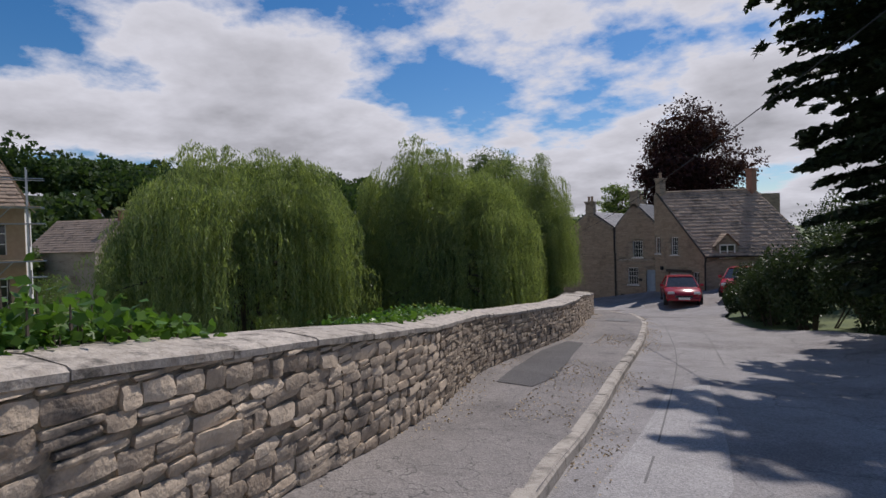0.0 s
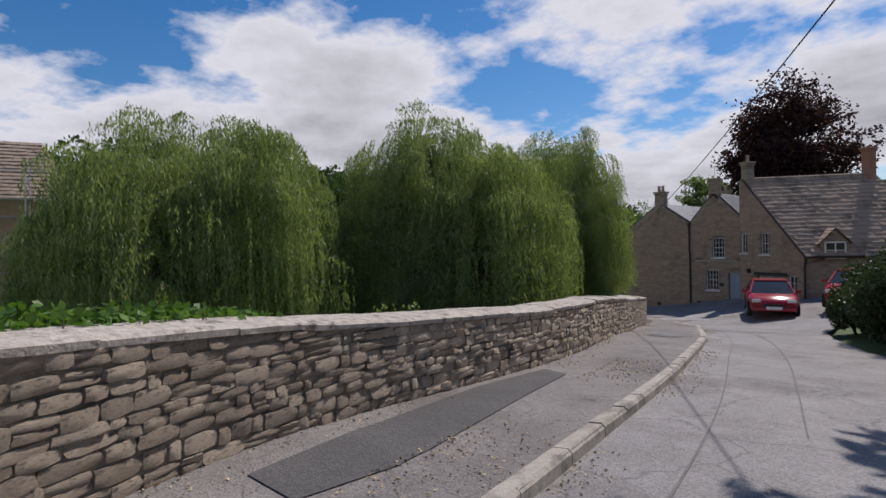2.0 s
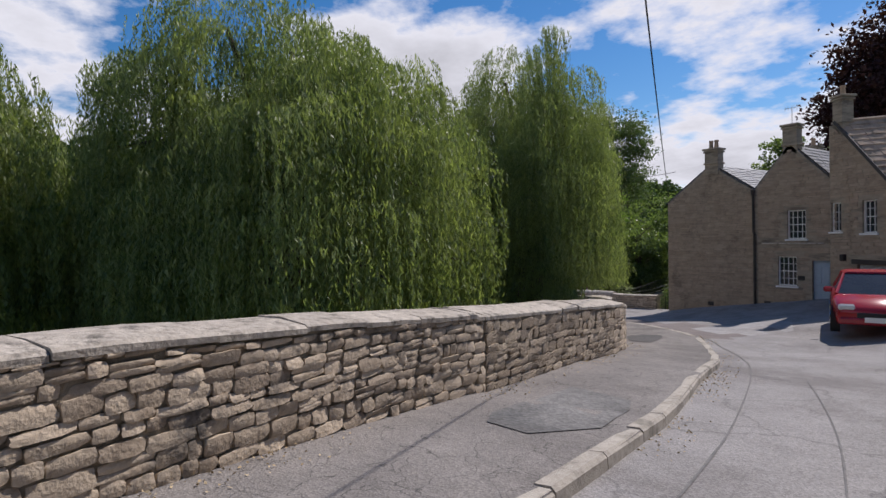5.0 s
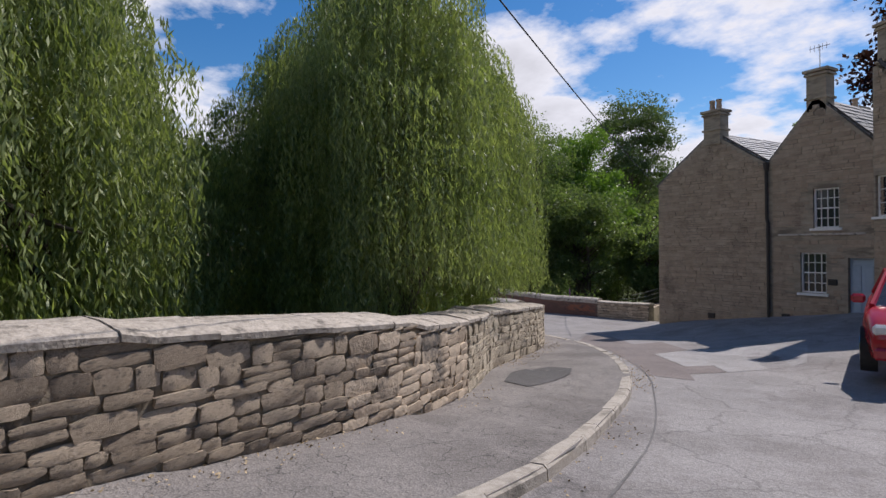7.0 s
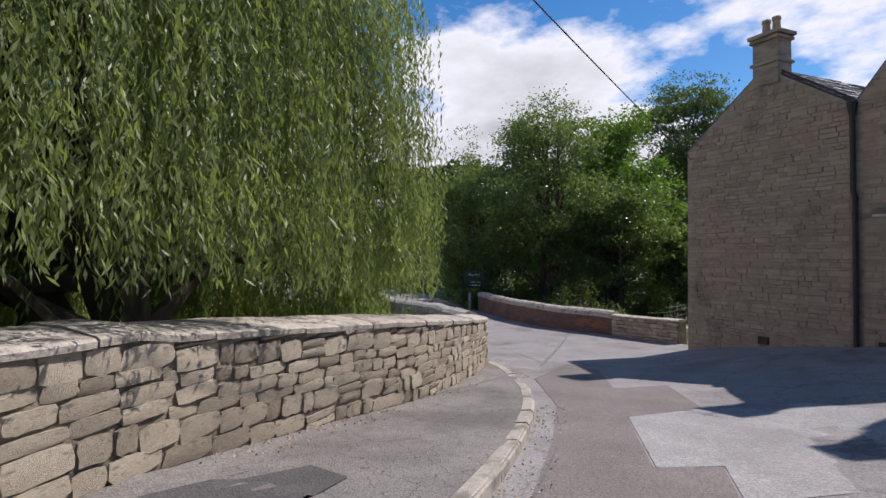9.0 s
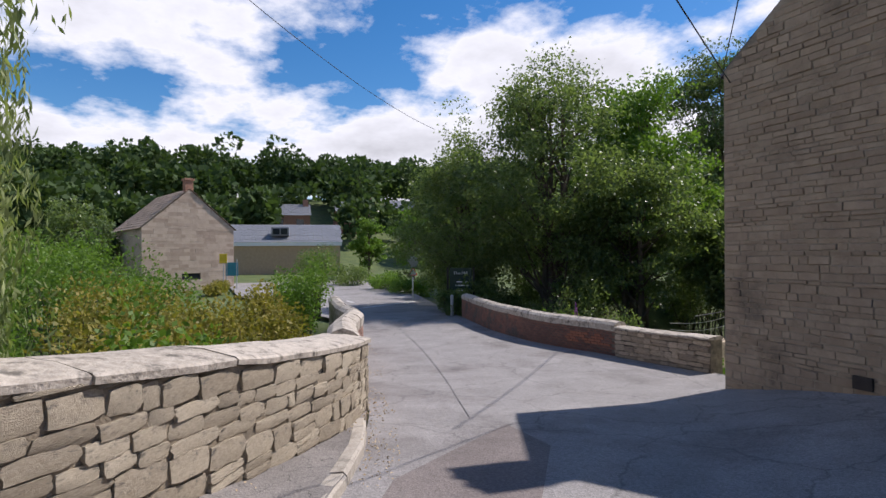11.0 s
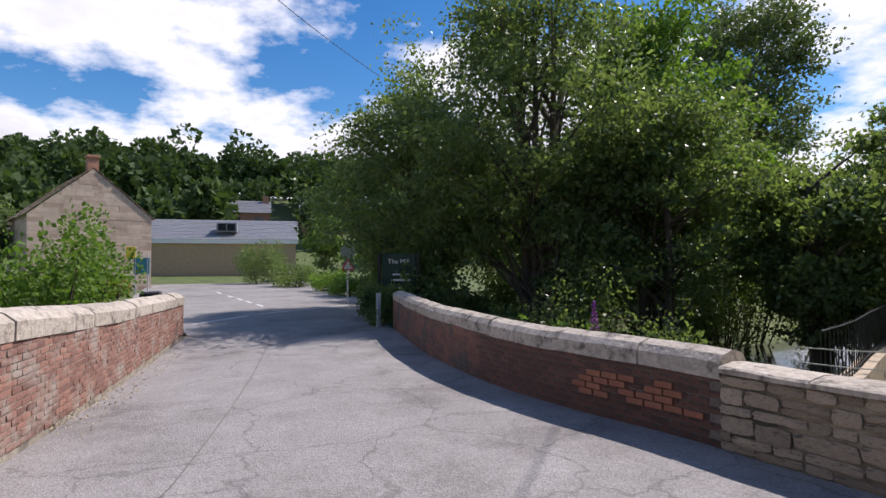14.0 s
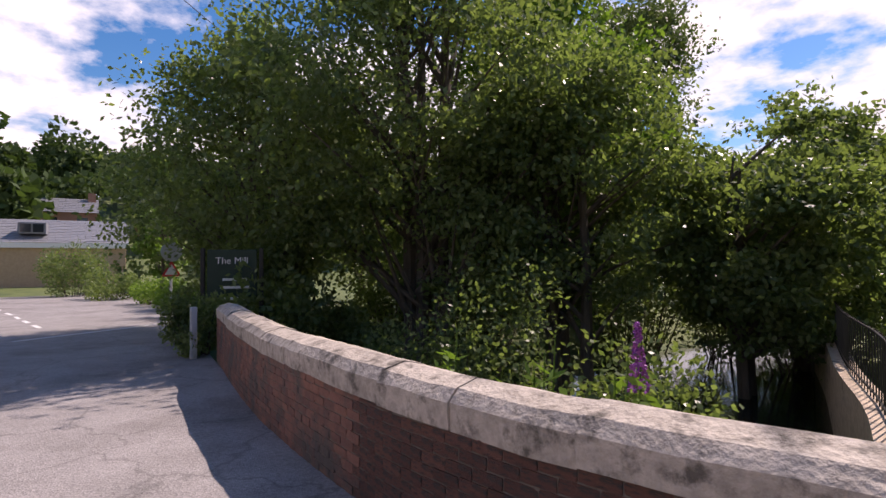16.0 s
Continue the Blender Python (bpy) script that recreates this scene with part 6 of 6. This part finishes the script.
lettering("The Mill", 0.17, (0, -0.032, 1.42), (90, 0, 0), board, WHITE)
for z, w in ((1.14, 0.42), (1.0, 0.5), (0.8, 0.36)):
    part("text_bar", boxes([((0.05, -0.03, z), (w, 0.006, 0.045))]), WHITE, board)
gp = empty("white_post", (-15.9, 1.2, rz(-15.9, 1.2)), "weathered white marker post at the parapet's end", "post")
part("shaft", boxes([((0, 0, 0.35), (0.09, 0.09, 0.8))], 0.012), SIGNGREY, gp)
bin_ = empty("litter_bin", (-17.2, -3.4, rz(-17.2, -3.4)), "black litter bin beside the lane", "bin")
part("body", boxes([((0, 0, 0.4), (0.4, 0.4, 0.9))], 0.03), IRON, bin_)
ys = empty("yellow_sign", (-42.0, -6.2, rz(-42.0, -6.2)), "yellow and teal roadside notice boards on posts", "sign", rz=75)
part("yellow_panel", boxes([((-0.1, 0, 2.3), (0.55, 0.04, 0.7))], 0.01), YELLOW, ys)
part("teal_panel", boxes([((0.5, 0.05, 1.5), (0.9, 0.04, 1.0))], 0.01), mat("teal_board", (0.03, 0.2, 0.25), (0.05, 0.25, 0.3), rough=0.4), ys)
for x in (-0.1, 0.15, 0.85):
    part("post", boxes([((x, 0.05, 0.9), (0.06, 0.06, 2.6))]), SIGNGREY, ys)

# iron gate by the parapet end, and the river railing
gate = empty("iron_gate", (-4.65, 1.75, rz(-4.6, 1.6)), "black iron bar gate between parapet and house", "gate", rz=22)
part("gate_frame", boxes([((0, 0, 0.05), (0.03, 0.03, 1.1)), ((1.15, 0, 0.05), (0.03, 0.03, 1.1)), ((0.575, 0, 0.5), (1.15, 0.02, 0.03)), ((0.575, 0, 0.25), (1.15, 0.02, 0.03)), ((0.575, 0, -0.3), (1.15, 0.02, 0.03))]), IRON, gate)
for i in range(1, 9):
    v, f = tube([(i * 0.128, 0, -0.35), (i * 0.088, 0, 0.62)], [0.008, 0.008], 5)
    link_mesh("bar", v, f, IRON, gate)
RAILX = [(-8.6, 4.9), (-9.1, 6.44), (-10.1, 8.83), (-11.4, 12.4), (-12.6, 15.4)]
rl = Line(RAILX)
bankwall = empty("bank_wall", (0, 0, 0), "low stone river wall under an iron railing", "wall", kind="structure")
V = []
for i in range(20):
    p, t, nr = rl.frame_at(rl.length * i / 19)
    for o, z in ((-0.15, -3.2), (-0.15, -1.12), (0.15, -1.12), (0.15, -3.2)):
        V.append((p[0] + nr[0] * o, p[1] + nr[1] * o, z))
link_mesh("core", V, [(i * 4 + k, i * 4 + (k + 1) % 4, i * 4 + 4 + (k + 1) % 4, i * 4 + 4 + k) for i in range(19) for k in range(4)], STONE_J, bankwall)
rail = empty("iron_railing", (0, 0, 0), "black iron railing along the river wall", "railing")
for i in range(60):
    p = rl.at(rl.length * i / 59)
    v, f = tube([(p[0], p[1], -1.14), (p[0], p[1], -0.3)], [0.009, 0.009], 5)
    link_mesh("bar", v, f, IRON, rail)
for z in (-0.33, -1.04):
    pts = [(*rl.at(rl.length * i / 12)[:2], z) for i in range(13)]
    v, f = tube(pts, [0.016] * 13, 6)
    link_mesh("rail", v, f, IRON, rail)
for k, dz in enumerate((0.0, -0.16)):
    pts = [(-4.6 - 3.4 * u, 2.1 + 1.4 * u, 0.4 + dz - 0.75 * u - 0.12 * math.sin(math.pi * u)) for u in np.linspace(0, 1, 14)]
    v, f = tube(pts, [0.006] * 14, 6)
    tagged(link_mesh("rope", v, f, ROPE), "pale rope sagging beside the river gate", "rope")

# purple flower spikes behind the parapet
for i, (x, y) in enumerate([(-8.75, 1.3), (-9.15, 1.2), (-9.9, 1.2)]):
    g = np.random.default_rng(190 + i)
    z = rz(x, y)
    fl = empty("flowering_weed", (x, y, z), "tall weed with a purple flower spike" if i == 0 else "tall green weed behind the parapet", "plant")
    v, f = tubes([([(0.06 * k, 0.02, -1.2), (0.05 * k, 0, 0.3), (0.07 * k, 0, 0.72 + 0.08 * k)], [0.008, 0.007, 0.003]) for k in (0, 1, 2)], 5)
    link_mesh("stalk", v, f, IVY, fl)
    u = g.uniform(0.2, 1, 60)
    C = np.c_[0.06 * g.integers(0, 3, 60) + g.normal(0, 0.05, 60), g.normal(0, 0.05, 60), 0.72 * u]
    v, f = leaves(C, np.c_[g.normal(size=(60, 2)), g.normal(-0.2, 0.3, 60)], 0.13, 0.03, g)
    link_mesh("foliage", v, f, LIGHTLEAF, fl)
    if i == 0:
        n = 260
        u = g.uniform(0, 1, n)
        a = g.uniform(0, 6.28, n)
        r = 0.042 * (1 - u * 0.85)
        v, f = leaves(np.c_[0.12 + np.cos(a) * r, np.sin(a) * r, 0.66 + 0.3 * u], g.normal(size=(n, 3)), 0.024, 0.018, g)
        link_mesh("flower_spike", v, f, PURPLE, fl)

# overhead wires
for a, b, r_ in (((-24.8, 4.0, 7.8), (-12.0, -7.1, 8.6), 0.012), ((-3.0, 0.0, 5.0), (-28.0, 26.0, 9.0), 0.010), ((-3.3, 0.1, 3.6), (13.0, -26.0, 6.0), 0.008)):
    pts = [tuple(Vector(a).lerp(Vector(b), u) - Vector((0, 0, 1.2 * 4 * u * (1 - u) * 0.35))) for u in np.linspace(0, 1, 24)]
    v, f = tube(pts, [r_] * 24, 5)
    tagged(link_mesh("overhead_wire", v, f, WIRE), "thin black overhead wire across the lane", "wire")

for q, zz in ((0.5, 0.62), (0.66, 0.50), (0.62, 0.26), (0.9, 0.68), (1.05, 0.62), (0.45, 0.2)):
    p, t, nr = bl_line.frame_at(q)
    ob = part("orange_brick", boxes([((0, 0, 0), (0.155, 0.05, 0.05))], 0.004), NEWBRICK, BL, "orange replacement brick")
    ob.matrix_world = pose(p[0] + nr[0] * 0.0, p[1] + nr[1] * 0.0, rz(p[0], p[1]) + zz, 0, 0, math.degrees(math.atan2(t[1], t[0])))
for k in (0, 1, 2, 3, 5, 6, 8, 9, 10, 12, 13, 15, 16, 18, 19, 20, 22, 24, 25, 26):
    q, zz = 2.3 + 0.17 * (k % 7) + 0.08 * ((k // 7) % 2), 0.2 + 0.058 * (k // 7)
    p, t, nr = br_line.frame_at(q)
    ob = part("orange_brick", boxes([((0, 0, 0), (0.155, 0.05, 0.05))], 0.004), NEWBRICK, BRB, "orange replacement brick")
    ob.matrix_world = pose(p[0] - nr[0] * 0.0, p[1] - nr[1] * 0.0, rz(p[0], p[1]) + zz, 0, 0, math.degrees(math.atan2(t[1], t[0])))

# river below the bridge, and the shady undergrowth of its banks
rv = [(-15.8, 2.2, -2.34), (-8.4, 2.2, -2.34), (-10.9, 11.0, -2.34), (-13.0, 19.0, -2.34), (-20.0, 19.0, -2.34), (-17.0, 11.0, -2.34)]
tagged(link_mesh("water", rv, [(0, 1, 2, 5), (5, 2, 3, 4)], WATER), "dark still river water under the trees", "water", kind="structure")
UNDER = [(-20.5, 7.5, 1.9, 1.5, 2.6), (-18.6, 9.5, 1.8, 1.5, 2.7), (-17.2, 13.6, 1.9, 1.5, 2.9), (-15.2, 15.8, 1.9, 1.5, 3.0), (-13.2, 18.0, 1.9, 1.5, 3.0), (-10.9, 18.6, 1.8, 1.5, 3.2), (-9.3, 13.2, 1.3, 1.6, 2.6), (-8.2, 9.3, 1.2, 1.5, 2.3),
         (-21.5, 11.5, 2.0, 1.5, 3.0), (-17.9, 4.4, 1.2, 0.8, 1.5), (-15.6, 3.6, 1.2, 0.7, 1.3), (-13.6, 3.2, 1.0, 0.6, 1.1)]
for i, (x, y, sx, sy, sz) in enumerate(UNDER):
    bush("undergrowth", (x, y, min(land(x, y), -1.3)), (sx, sy, sz), ALDER, 300 + i, n=5500, leaf=0.11, label="dense shady undergrowth on the river bank", category="undergrowth")
bush("bush", (-10.2, 4.6, -2.4), (0.55, 0.7, 1.35), GREYLEAF, 330, n=3000, leaf=0.07, label="pale green bush below the river wall")
bush("bush", (-16.3, 1.35, rz(-16.3, 1.0) - 0.05), (0.55, 0.5, 0.95), ALDER, 331, n=4500, leaf=0.07, label="dark bush beside the parapet end")
